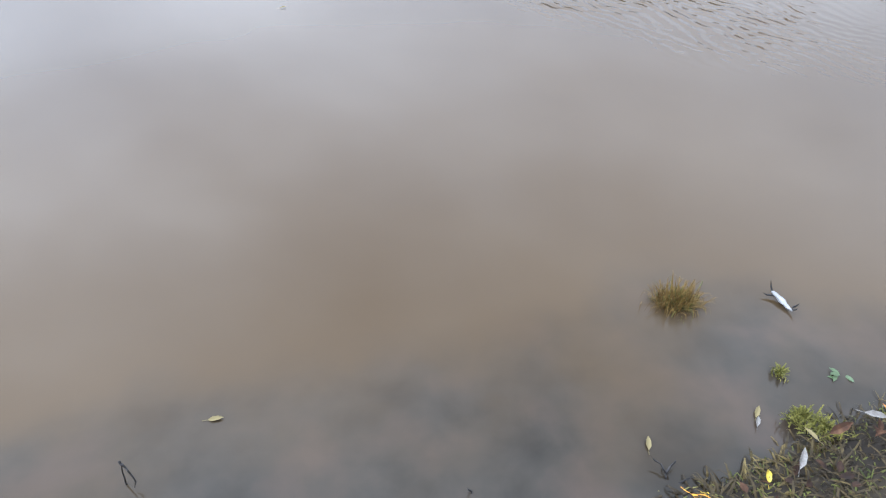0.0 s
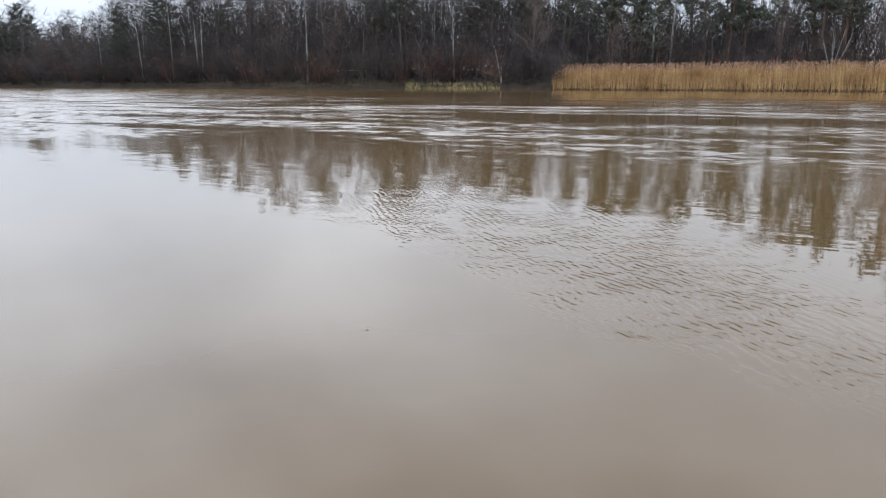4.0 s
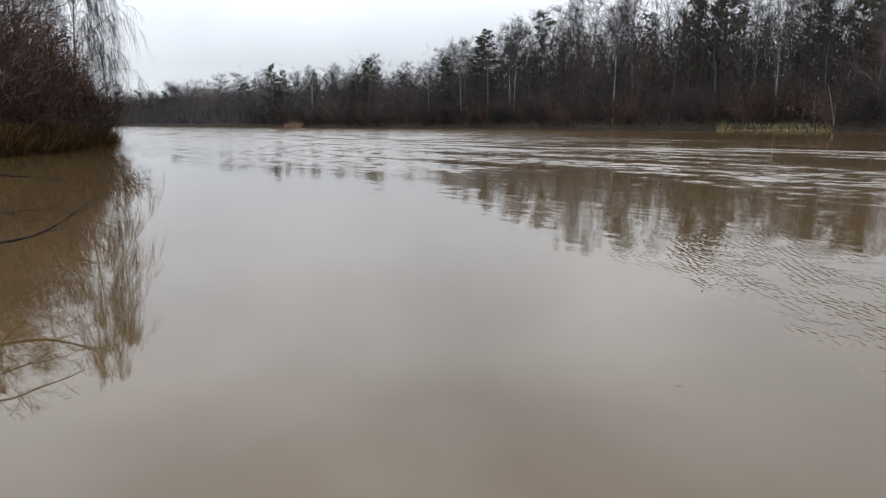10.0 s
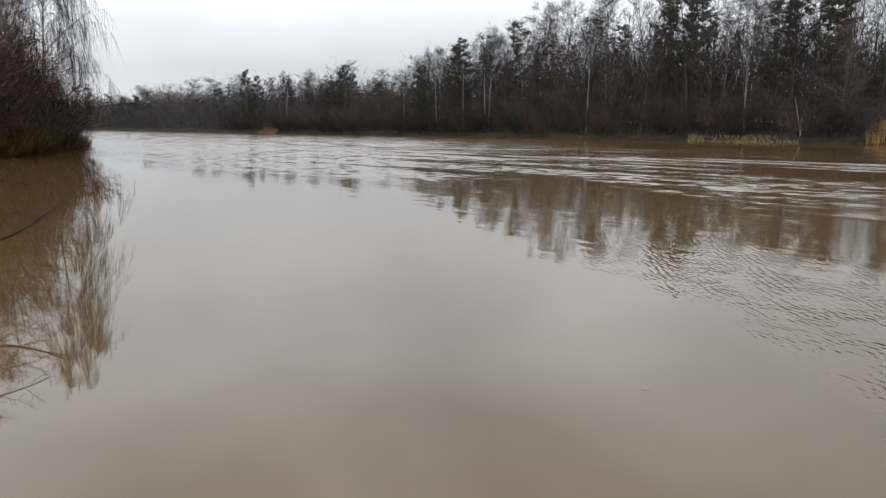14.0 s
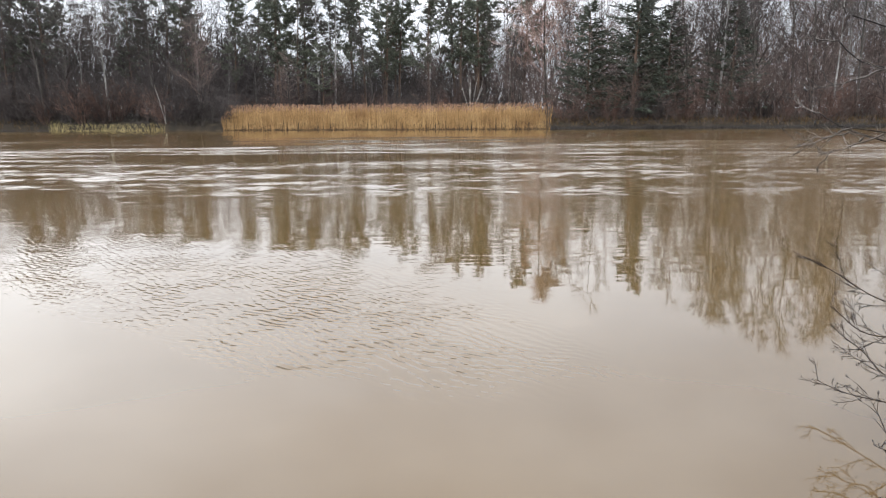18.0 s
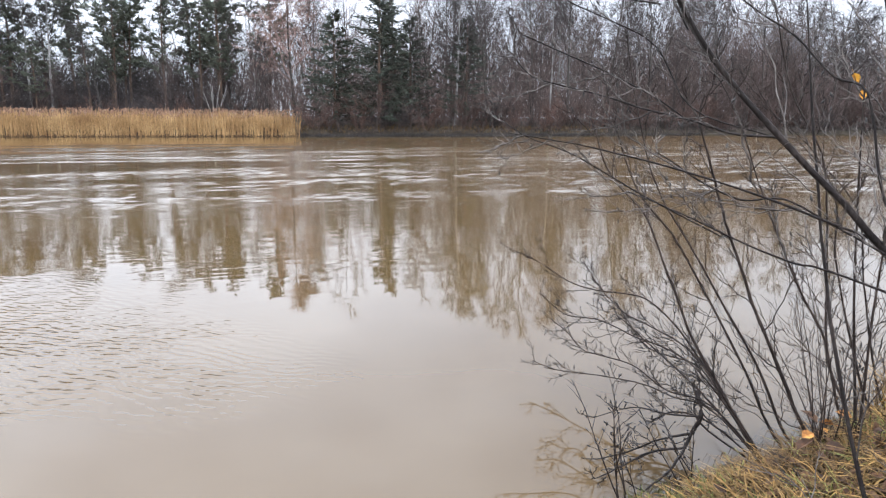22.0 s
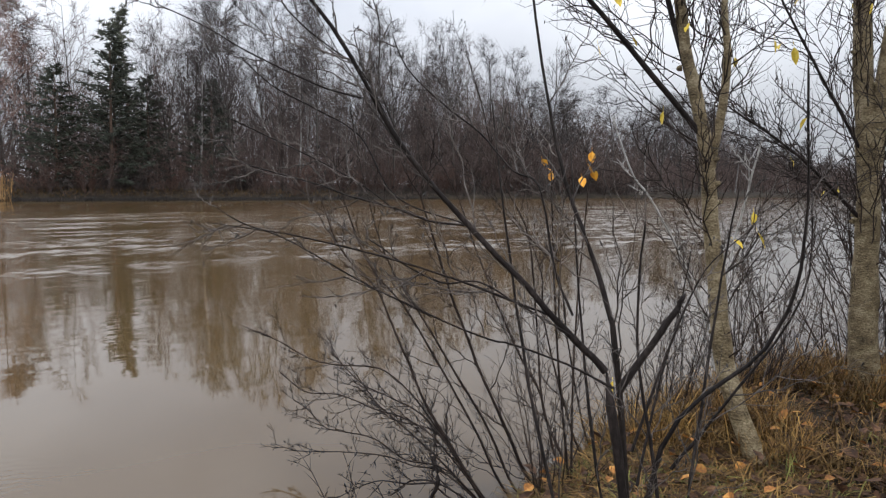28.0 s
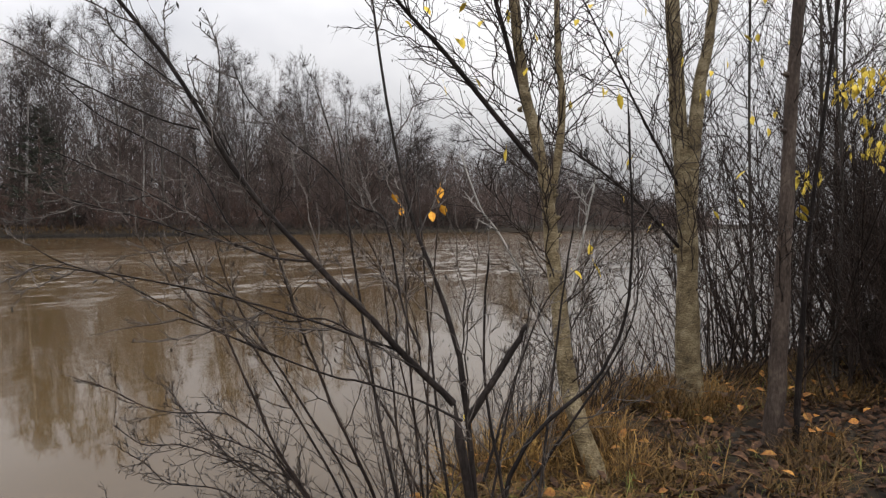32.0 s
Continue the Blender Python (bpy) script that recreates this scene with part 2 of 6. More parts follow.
M_BROWNSTEM = material("brown_shoot_bark", [(0.010, 0.007, 0.0056), (0.02, 0.0138, 0.011), (0.05, 0.037, 0.03)], 12.0, 0.75, 0.4, 60, stretch=(1, 1, 0.4), vary=0.25, island=0.25, spec=0.15)
M_GREYSHOOT = material("grey_shoot_bark", [(0.028, 0.022, 0.018), (0.06, 0.049, 0.042), (0.125, 0.107, 0.095)], 12.0, 0.7, 0.4, 60, stretch=(1, 1, 0.4), island=0.35)
M_PALEBARK = material("smooth_pale_bark", [(0.045, 0.032, 0.015), (0.14, 0.106, 0.056), (0.27, 0.222, 0.14)], 10.0, 0.75, 0.7, 60, stretch=(1, 1, 1.7))
M_BROWNBARK = material("dark_brown_bark", [(0.018, 0.012, 0.009), (0.042, 0.029, 0.022), (0.085, 0.064, 0.05)], 9.0, 0.8, 0.6, 60, stretch=(1, 1, 0.4))
M_WHITE = material("weathered_white", [(0.26, 0.25, 0.235), (0.36, 0.35, 0.335), (0.42, 0.41, 0.395)], 25.0, 0.6, 0.2)
M_SCRAP = material("bleached_leaf", [(0.15, 0.135, 0.115), (0.22, 0.2, 0.175), (0.29, 0.27, 0.24)], 25.0, 0.7, 0.2)
M_BLACK = material("dark_wet_wood", [(0.012, 0.011, 0.010), (0.025, 0.022, 0.02), (0.05, 0.044, 0.04)], 20.0, 0.6, 0.3)
M_GREENLEAF = material("green_water_leaf", [(0.07, 0.10, 0.045), (0.10, 0.14, 0.065), (0.135, 0.175, 0.09)], 15.0, 0.5, 0.2, island=0.2)


def water_material():
    """Murky brown river: calm by the bank, wind ripples further out, a streaky current beyond."""
    m = bpy.data.materials.new("murky_water")
    m.use_nodes = True
    n, l = m.node_tree.nodes, m.node_tree.links
    b = n["Principled BSDF"]

    def math_node(op, a, c=None, d=None, clamp=False):
        q = n.new("ShaderNodeMath")
        q.operation, q.use_clamp = op, clamp
        for i, v in enumerate((a, c, d)):
            if v is None:
                continue
            if isinstance(v, (int, float)):
                q.inputs[i].default_value = v
            else:
                l.new(v, q.inputs[i])
        return q.outputs[0]

    def step(v, lo, hi):
        q = n.new("ShaderNodeMapRange")
        q.interpolation_type = "SMOOTHSTEP"
        q.inputs["From Min"].default_value, q.inputs["From Max"].default_value = lo, hi
        l.new(v, q.inputs["Value"])
        return q.outputs["Result"]

    def noise_node(scale, stretch, turn, detail=3.0, distort=0.0, rough=0.5):
        mp, q = n.new("ShaderNodeMapping"), n.new("ShaderNodeTexNoise")
        mp.vector_type = "TEXTURE"
        mp.inputs["Rotation"].default_value = (0, 0, radians(turn))
        mp.inputs["Scale"].default_value = stretch
        l.new(pos, mp.inputs["Vector"])
        q.inputs["Scale"].default_value, q.inputs["Detail"].default_value = scale, detail
        q.inputs["Distortion"].default_value, q.inputs["Roughness"].default_value = distort, rough
        l.new(mp.outputs["Vector"], q.inputs["Vector"])
        return q.outputs["Fac"]

    geo, sep = n.new("ShaderNodeNewGeometry"), n.new("ShaderNodeSeparateXYZ")
    pos = geo.outputs["Position"]
    l.new(pos, sep.inputs["Vector"])
    x, y = sep.outputs["X"], sep.outputs["Y"]
    warp = noise_node(0.35, (1, 1, 1), 0, 2.0)
    across = math_node("MULTIPLY_ADD", x, 0.31, y)
    # wind ripples off the bank
    diag = math_node("ADD", math_node("ADD", x, y), math_node("MULTIPLY_ADD", warp, 4.0, -2.0))
    patch = math_node("MULTIPLY", step(diag, 4.3, 5.1), math_node("SUBTRACT", 1.0, step(diag, 6.0, 10.5)))
    patch = math_node("MULTIPLY", patch, step(noise_node(0.5, (1, 1.6, 1), 30, 2.0), 0.2, 0.48))
    patch = math_node("MULTIPLY", patch, math_node("MULTIPLY", math_node("MULTIPLY", step(x, -3.2, 0.2), step(y, 2.7, 3.5)), math_node("SUBTRACT", 1.0, step(x, 0.9, 2.8))))
    # current: broken bands of small wave faces, calm again under the far bank
    upstream = math_node("SUBTRACT", 1.0, step(x, -40, -2))
    bend = step(math_node("MULTIPLY_ADD", y, -1.0, x), 6, 30)
    broad = noise_node(0.22, (6, 1, 1), -17, 4.0, 0.5, 0.6)
    shift = math_node("MULTIPLY_ADD", broad, 14.0, -7.0)
    zone = step(math_node("MULTIPLY_ADD", step(x, 9, 24), 9.0, math_node("ADD", across, shift)), 9, 19)
    lee = math_node("MULTIPLY", step(math_node("ADD", across, shift), 40, 58), math_node("SUBTRACT", 1.0, math_node("MAXIMUM", upstream, bend)))
    zone = math_node("MULTIPLY", zone, math_node("SUBTRACT", 1.0, lee))
    cover = math_node("MULTIPLY_ADD", bend, 0.14, math_node("MULTIPLY_ADD", upstream, 0.2, broad))
    cover = math_node("MULTIPLY_ADD", math_node("MULTIPLY", step(across, 13, 24), math_node("SUBTRACT", 1.0, step(across, 32, 44))), 0.085, cover)
    cover = math_node("MULTIPLY_ADD", step(x, 4, 13), 0.06, cover)
    bands = step(cover, 0.47, 0.62)
    fleck = noise_node(1.7, (1.7, 1, 1), -14, 4.0, 0.5, 0.65)
    streaks = noise_node(0.8, (5.5, 1, 1), -17, 4.0, 0.5, 0.65)
    distant = step(across, 16, 30)
    fleck = math_node("ADD", math_node("MULTIPLY", fleck, math_node("SUBTRACT", 1.0, distant)), math_node("MULTIPLY", streaks, distant))
    fleck = math_node("MULTIPLY_ADD", upstream, 0.06, fleck)
    flow = math_node("MULTIPLY", bands, math_node("MULTIPLY_ADD", step(fleck, 0.45, 0.60), 0.86, 0.14))
    lone = math_node("MULTIPLY", step(fleck, 0.60, 0.68), step(cover, 0.36, 0.5))
    flow = math_node("MULTIPLY", math_node("MAXIMUM", flow, lone), zone)

    def waves(length, turn, distort):
        mp, q = n.new("ShaderNodeMapping"), n.new("ShaderNodeTexWave")
        mp.inputs["Rotation"].default_value = (0, 0, radians(turn))
        l.new(pos, mp.inputs["Vector"])
        q.inputs["Scale"].default_value = math.tau / 20 / length
        q.inputs["Distortion"].default_value, q.inputs["Detail"].default_value = distort, 2.0
        q.inputs["Detail Scale"].default_value = 1.2
        l.new(mp.outputs["Vector"], q.inputs["Vector"])
        return q.outputs["Fac"]

    r1, r2 = waves(0.085, -20, 7.0), waves(0.07, -44, 7.0)
    r1 = math_node("MULTIPLY", r1, step(noise_node(2.2, (1, 1, 1), 20, 2.0), 0.25, 0.55))
    r2 = math_node("MULTIPLY", r2, step(noise_node(1.7, (1, 1, 1), 70, 2.0), 0.35, 0.6))
    ripples = math_node("MULTIPLY", math_node("ADD", r1, math_node("MULTIPLY", r2, 0.75)), math_node("MULTIPLY", patch, math_node("MULTIPLY_ADD", step(diag, 5.0, 8.5), -0.62, 1.0)))
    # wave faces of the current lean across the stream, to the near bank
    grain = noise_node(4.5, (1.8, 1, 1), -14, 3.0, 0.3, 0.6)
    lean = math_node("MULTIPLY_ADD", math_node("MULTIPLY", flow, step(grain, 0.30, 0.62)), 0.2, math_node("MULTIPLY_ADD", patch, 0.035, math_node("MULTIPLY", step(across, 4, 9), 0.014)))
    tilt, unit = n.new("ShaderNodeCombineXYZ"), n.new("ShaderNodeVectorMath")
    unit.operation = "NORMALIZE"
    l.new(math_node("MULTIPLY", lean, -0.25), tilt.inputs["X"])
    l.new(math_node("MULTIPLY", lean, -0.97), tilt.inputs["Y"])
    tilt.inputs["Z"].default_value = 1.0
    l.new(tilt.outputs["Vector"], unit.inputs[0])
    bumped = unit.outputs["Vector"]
    swell = noise_node(0.5, (2.2, 1, 1), -17, 2.0, 0.3)
    heave = math_node("MULTIPLY", noise_node(3.0, (3.0, 1, 1), -17, 2.0, 0.2), step(across, 4, 9))
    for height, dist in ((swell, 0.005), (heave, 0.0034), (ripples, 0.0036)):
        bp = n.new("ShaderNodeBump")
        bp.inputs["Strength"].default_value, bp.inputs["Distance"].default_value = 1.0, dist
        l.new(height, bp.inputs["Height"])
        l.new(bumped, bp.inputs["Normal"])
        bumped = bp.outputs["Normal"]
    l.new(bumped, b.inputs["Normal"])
    silt = n.new("ShaderNodeValToRGB")
    silt.color_ramp.elements[0].position, silt.color_ramp.elements[1].position = 0.3, 0.7
    silt.color_ramp.elements[0].color, silt.color_ramp.elements[1].color = (0.066, 0.041, 0.017, 1), (0.084, 0.054, 0.024, 1)
    l.new(noise_node(0.6, (1.5, 1, 1), -17, 4.0), silt.inputs["Fac"])
    b.inputs["IOR"].default_value = 1.333
    l.new(math_node("MULTIPLY_ADD", flow, 0.11, math_node("MULTIPLY_ADD", step(across, 5, 14), 0.05, 0.02)), b.inputs["Roughness"])
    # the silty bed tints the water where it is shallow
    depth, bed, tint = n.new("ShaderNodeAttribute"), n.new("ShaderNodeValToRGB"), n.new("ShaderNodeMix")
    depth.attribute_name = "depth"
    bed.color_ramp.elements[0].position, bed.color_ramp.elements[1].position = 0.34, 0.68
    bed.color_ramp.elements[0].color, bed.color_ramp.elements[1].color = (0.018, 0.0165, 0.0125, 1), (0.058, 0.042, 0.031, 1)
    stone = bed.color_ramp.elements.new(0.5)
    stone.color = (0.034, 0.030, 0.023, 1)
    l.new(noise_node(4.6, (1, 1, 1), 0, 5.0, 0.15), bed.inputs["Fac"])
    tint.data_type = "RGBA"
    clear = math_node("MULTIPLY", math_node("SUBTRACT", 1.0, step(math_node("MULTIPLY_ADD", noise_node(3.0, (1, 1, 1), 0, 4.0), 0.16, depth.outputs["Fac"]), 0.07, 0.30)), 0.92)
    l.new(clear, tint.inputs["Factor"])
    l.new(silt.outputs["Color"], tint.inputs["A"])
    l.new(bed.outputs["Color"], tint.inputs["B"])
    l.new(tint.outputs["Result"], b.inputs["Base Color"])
    return m


M_WATER = water_material()


# ---- mesh tools ----
class Buf:
    """Collects vertices and faces of one mesh."""

    def __init__(self):
        self.v, self.f = [], []

    def tube(self, pts, radii, sides=5, tip=True):
        base, n = len(self.v), len(pts)
        up = Vector((0.13, 0.21, 0.97))
        for i, p in enumerate(pts):
            d = (pts[min(i + 1, n - 1)] - pts[max(i - 1, 0)])
            d = d.normalized() if d.length > 1e-9 else Vector((0, 0, 1))
            a = d.cross(up if abs(d.z) < 0.9 else Vector((1, 0.1, 0))).normalized()
            b = d.cross(a)
            if tip and i == n - 1:
                self.v.append(tuple(p))
                break
            for k in range(sides):
                t = math.tau * k / sides
                self.v.append(tuple(p + (a * math.cos(t) + b * math.sin(t)) * radii[i]))
        for i in range(n - 1):
            o = base + i * sides
            for k in range(sides):
                k2 = (k + 1) % sides
                if tip and i == n - 2:
                    self.f.append((o + k, o + k2, base + (n - 1) * sides))
                else:
                    self.f.append((o + k, o + k2, o + sides + k2, o + sides + k))

    def spike(self, p, q, r):
        """A thin three-sided point from p to q."""
        d = q - p
        a = d.cross(Vector((0.3, 0.2, 0.93))).normalized() * r
        b = d.normalized().cross(a)
        o = len(self.v)
        self.v += [tuple(p + a), tuple(p - a * 0.5 + b * 0.87), tuple(p - a * 0.5 - b * 0.87), tuple(q)]
        self.f += [(o, o + 1, o + 3), (o + 1, o + 2, o + 3), (o + 2, o, o + 3)]

    def blade(self, p, lean, length, width, turn, droop=0.4):
        """A grass blade bent over its length, in three pieces."""
        side = Vector((math.cos(turn), math.sin(turn), 0)) * width / 2
        o = len(self.v)
        a, b = p + lean * length * 0.5, p + lean * length * 0.85 + Vector((0, 0, -droop * length * 0.14))
        tip = p + lean * length + Vector((0, 0, -droop * length * 0.45))
        for q, w in ((p, 1), (a, 0.8), (b, 0.5)):
            self.v += [tuple(q - side * w), tuple(q + side * w)]
        self.v.append(tuple(tip))
        self.f += [(o, o + 1, o + 3, o + 2), (o + 2, o + 3, o + 5, o + 4), (o + 4, o + 5, o + 6)]

    def leaf(self, p, along, normal, length, width, fold=0.25):
        """A pointed leaf folded on its midrib."""
        along = along.normalized()
        side = along.cross(normal).normalized()
        nrm = side.cross(along)
        o = len(self.v)
        for s, w, h in ((0, 0, 0), (0.3, 0.42, 1), (0.65, 0.38, 1), (1, 0, -0.4)):
            c = p + along * length * s
            if w:
                lift = nrm * fold * w * width
                self.v += [tuple(c - side * w * width + lift), tuple(c), tuple(c + side * w * width + lift)]
            else:
                self.v.append(tuple(c + nrm * h * fold * width * 0.5))
        self.f += [(o, o + 1, o + 2), (o, o + 2, o + 3), (o + 1, o + 4, o + 5, o + 2), (o + 2, o + 5, o + 6, o + 3), (o + 4, o + 7, o + 5), (o + 5, o + 7, o + 6)]

    def mesh(self, name, mat, smooth=False):
        me = bpy.data.meshes.new(name)
        me.from_pydata(self.v, [], self.f)
        me.materials.append(mat)
        if smooth:
            me.polygons.foreach_set("use_smooth", [True] * len(me.polygons))
        me.update()
        return me


def part(name, buf, mat, parent, label="", smooth=False):
    ob = new(name, buf.mesh(name, mat, smooth))
    ob.parent = parent
    return tagged(ob, label)


def rv(rng, k=1.0):
    return Vector((rng.uniform(-k, k), rng.uniform(-k, k), rng.uniform(-k, k)))


def curve_pts(p, d, length, n, rng, wobble=0.12, lift=0.0):
    """A wandering line of n pieces from p along d; lift bends it up (or down)."""
    pts, d = [p.copy()], d.normalized()
    for i in range(n):
        d = (d + rv(rng, wobble) + Vector((0, 0, lift / n))).normalized()
        pts.append(pts[-1] + d * (length / n))
    return pts


def on_line(pts, s):
    k = min(int(s * (len(pts) - 1)), len(pts) - 2)
    f = s * (len(pts) - 1) - k
    return pts[k].lerp(pts[k + 1], f), (pts[k + 1] - pts[k]).normalized()


def side_way(d, angle, rng):
    a = d.orthogonal().normalized()
    a = Matrix.Rotation(rng.uniform(0, math.tau), 3, d) @ a
    return (d * math.cos(angle) + a * math.sin(angle)).normalized()


def interp(x, table):
    for (a, u), (b, v) in zip(table, table[1:]):
        if x <= b:
            s = (x - a) / (b - a)
            s = max(0.0, s)
            return u + (v - u) * s
    return table[-1][1]


# ---- the lie of the land: river between two banks ----
NEAR = [(-3000, 800), (-250, 138), (-190, 112), (-97, 61), (-48, 31), (-39, 23.6), (-34.6, 19.2), (-32, 15), (-30, 11.5), (-22, 7.5), (-10, 2.8), (-4, 0.9), (-1.6, 0.5), (0.3, 0.62), (0.62, 0.72), (0.86, 0.83), (1.2, 0.98), (1.7, 1.06), (2.3, 1.10), (3.0, 1.03), (3.6, 0.93), (4.6, 0.6), (5.8, 0.12), (7.5, -1.0), (12, -3.4), (30, -9.5), (100, -34), (400, -130), (3000, -930)]
FAR = [(-3000, 930), (-500, 232), (-250, 154), (-110, 111), (-48, 95), (-30, 89), (-14, 85), (3, 79.5), (20, 73), (36, 66), (60, 58), (100, 46), (180, 18), (400, -55), (3000, -830)]


SHELF = [(-1.3, 0.08), (-0.87, 0.30), (-0.17, 0.42), (0.31, 0.52), (0.57, 0.68), (0.82, 0.55), (1.08, 0.36), (1.25, 0.2), (1.8, 0.12)]


def near_y(x):
    return interp(x, NEAR)


def far_y(x):
    return interp(x, FAR)


def land_z(x, y):
    """Height of the ground or the bed at a place."""
    n, f = near_y(x), far_y(x)
    rough = noise.noise(Vector((x * 1.7, y * 1.7, 0.3))) * 0.03 + noise.noise(Vector((x * 6, y * 6, 1.3))) * 0.012
    if y <= n:
        d = n - y
        rise = 0.16 if x < 2.0 else 0.16 + 0.10 * min(1, (x - 2.0))
        return 0.0 + rise * (1 - math.exp(-d / 0.22)) + 0.35 * (1 - math.exp(-d / 9)) + rough * min(1, d / 0.15)
    if y >= f:
        d = y - f
        big = noise.noise(Vector((x * 0.12, y * 0.12, 4))) * 0.4
        return 0.85 * (1 - math.exp(-d / 0.7)) + (1.7 + big) * (1 - math.exp(-d / 14)) + rough * min(1, d)
    d, e = y - n, f - y
    wide = interp(x, SHELF) + 0.06 * noise.noise(Vector((x * 5, y * 5, 9)))
    shelf = 0.04 * min(1, d / 0.08) + 0.07 * min(1, d / 0.5) + 0.8 * max(0.0, d - wide + 0.14) ** 2 + 0.035 * noise.noise(Vector((x * 7, y * 7, 5))) * min(1, d / 0.1)
    return -min(shelf, 2.5, 0.15 + e * 0.4) + rough * 0.8


def spaced(limits, start, grow):
    out, step, v = [0.0], start, 0.0
    while v < limits:
        v += step
        step *= grow
        out.append(min(v, limits))
    return out


COLS = sorted({round(1.5 + s * v, 3) for s in (-1, 1) for v in spaced(2900, 0.09, 1.052)})
BACK = spaced(2600, 0.04, 1.16)
FRONT = spaced(2400, 0.25, 1.28)


def sheet(name, rows_of, z_of, mat):
    """A grid whose rows follow the banks."""
    buf = Buf()
    rows = [rows_of(x) for x in COLS]
    k = len(rows[0])
    for x, ys in zip(COLS, rows):
        for y in ys:
            buf.v.append((x, y, z_of(x, y)))
    for i in range(len(COLS) - 1):
        for j in range(k - 1):
            o = i * k + j
            buf.f.append((o, o + k, o + k + 1, o + 1))
    return new(name, buf.mesh(name, mat, True))


def ground_rows(x):
    n, f = near_y(x), far_y(x)
    w = f - n
    shelf = [0.03, 0.06, 0.1, 0.15, 0.2, 0.26, 0.32, 0.38, 0.45, 0.52, 0.6, 0.7, 0.85, 1.1, 1.6, 2.6, 5, 12, w * 0.5, w - 8, w - 4, w - 1.5, w - 0.6, w - 0.2]
    return [n - v for v in reversed(BACK)] + [n + v for v in shelf] + [f + v for v in FRONT]


def water_rows(x):
    n, f = near_y(x), far_y(x)
    w = f - n
    return [n - 0.4, n - 0.1] + [n + v for v in (0, 0.05, 0.1, 0.15, 0.2, 0.26, 0.32, 0.38, 0.45, 0.52, 0.6, 0.7, 0.85, 1.1, 1.6, 2.6, 5, 12, w * 0.5, w - 8, w - 2, w, w + 0.6)]


ground = tagged(sheet("ground", ground_rows, land_z, M_GROUND), "dark soil river banks with mud and leaf litter", "ground", kind="structure")
water = tagged(sheet("water", water_rows, lambda x, y: 0.0, M_WATER), "murky brown river water with wind ripples", "water", kind="structure")
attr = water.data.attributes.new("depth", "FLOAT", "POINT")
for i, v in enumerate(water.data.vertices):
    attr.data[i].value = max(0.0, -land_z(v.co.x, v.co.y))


# ---- trees of the far bank ----
def bare_tree(name, seed, height, bark, twig_mat, spread=0.22, low=0.3, limbs=26, weep=0.0, lean=0.03, rich=1.0, label="", stems=1, thick=0.0115, apart=False):
    """A leafless tree: trunk with limbs, and a crown of fine twigs."""
    rng = random.Random(seed)
    root = new(name)
    wood, crown = Buf(), Buf()
    for s in range(stems):
        h = height * (1 if s == 0 else rng.uniform(0.75, 0.95))
        base = Vector((0, 0, -0.3)) if s == 0 else Vector((rng.uniform(-0.5, 0.5), rng.uniform(-0.5, 0.5), -0.3))
        way = Vector((rng.uniform(-lean, lean), rng.uniform(-lean, lean), 1)) + (Vector((base.x, base.y, 0)) * 0.12)
        trunk = curve_pts(base, way, h, 9, rng, 0.035, 0.15)
        r0 = 0.0075 * h + 0.02
        wood.tube(trunk, [r0 * (1 - 0.93 * (i / 9) ** 0.9) for i in range(10)], 6)
        n = int(limbs / (1 if stems == 1 else 1.5))
        for i in range(n):
            s0 = low + (0.97 - low) * ((i + rng.random()) / n)
            p, d = on_line(trunk, s0)
            reach = h * spread * 1.35 * (1.15 - s0) * rng.uniform(0.7, 1.25) / (1.15 - low) + 0.5
            limb = curve_pts(p, side_way(d, rng.uniform(0.55, 1.15), rng), reach, 4, rng, 0.16, 0.5 - 1.0 * weep)
            rl = r0 * (1 - s0) * 0.42 + 0.010
            piece = Buf() if apart else crown
            piece.tube(limb, [rl * (1 - 0.2 * k) + 0.004 for k in range(5)], 3)
            if apart:
                part("limb", piece, bark, root, smooth=True)
            for j in range(int(7 * rich)):
                q, e = on_line(limb, rng.uniform(0.25, 1.0))
                sub = curve_pts(q, side_way(e, rng.uniform(0.5, 1.25), rng) + Vector((0, 0, -weep * 0.5)), reach * rng.uniform(0.28, 0.55) + 0.25, 2, rng, 0.2, 0.3 - weep)
                crown.tube(sub, [0.012, 0.009, 0.005], 3)
                for k in range(int(9 * rich)):
                    a, g = on_line(sub, rng.uniform(0.15, 1.0))
                    w = side_way(g, rng.uniform(0.4, 1.4), rng) * (1 - 0.75 * max(0, weep - 0.3)) + Vector((0, 0, 0.15 - weep * 1.3))
                    crown.spike(a, a + w.normalized() * rng.uniform(0.4, 1.1) * (1 + weep * 1.2), thick)
    part("trunk", wood, bark, root, smooth=True)
    part("crown", crown, twig_mat, root, "haze of bare fine twigs")
    return tagged(root, label, "tree")


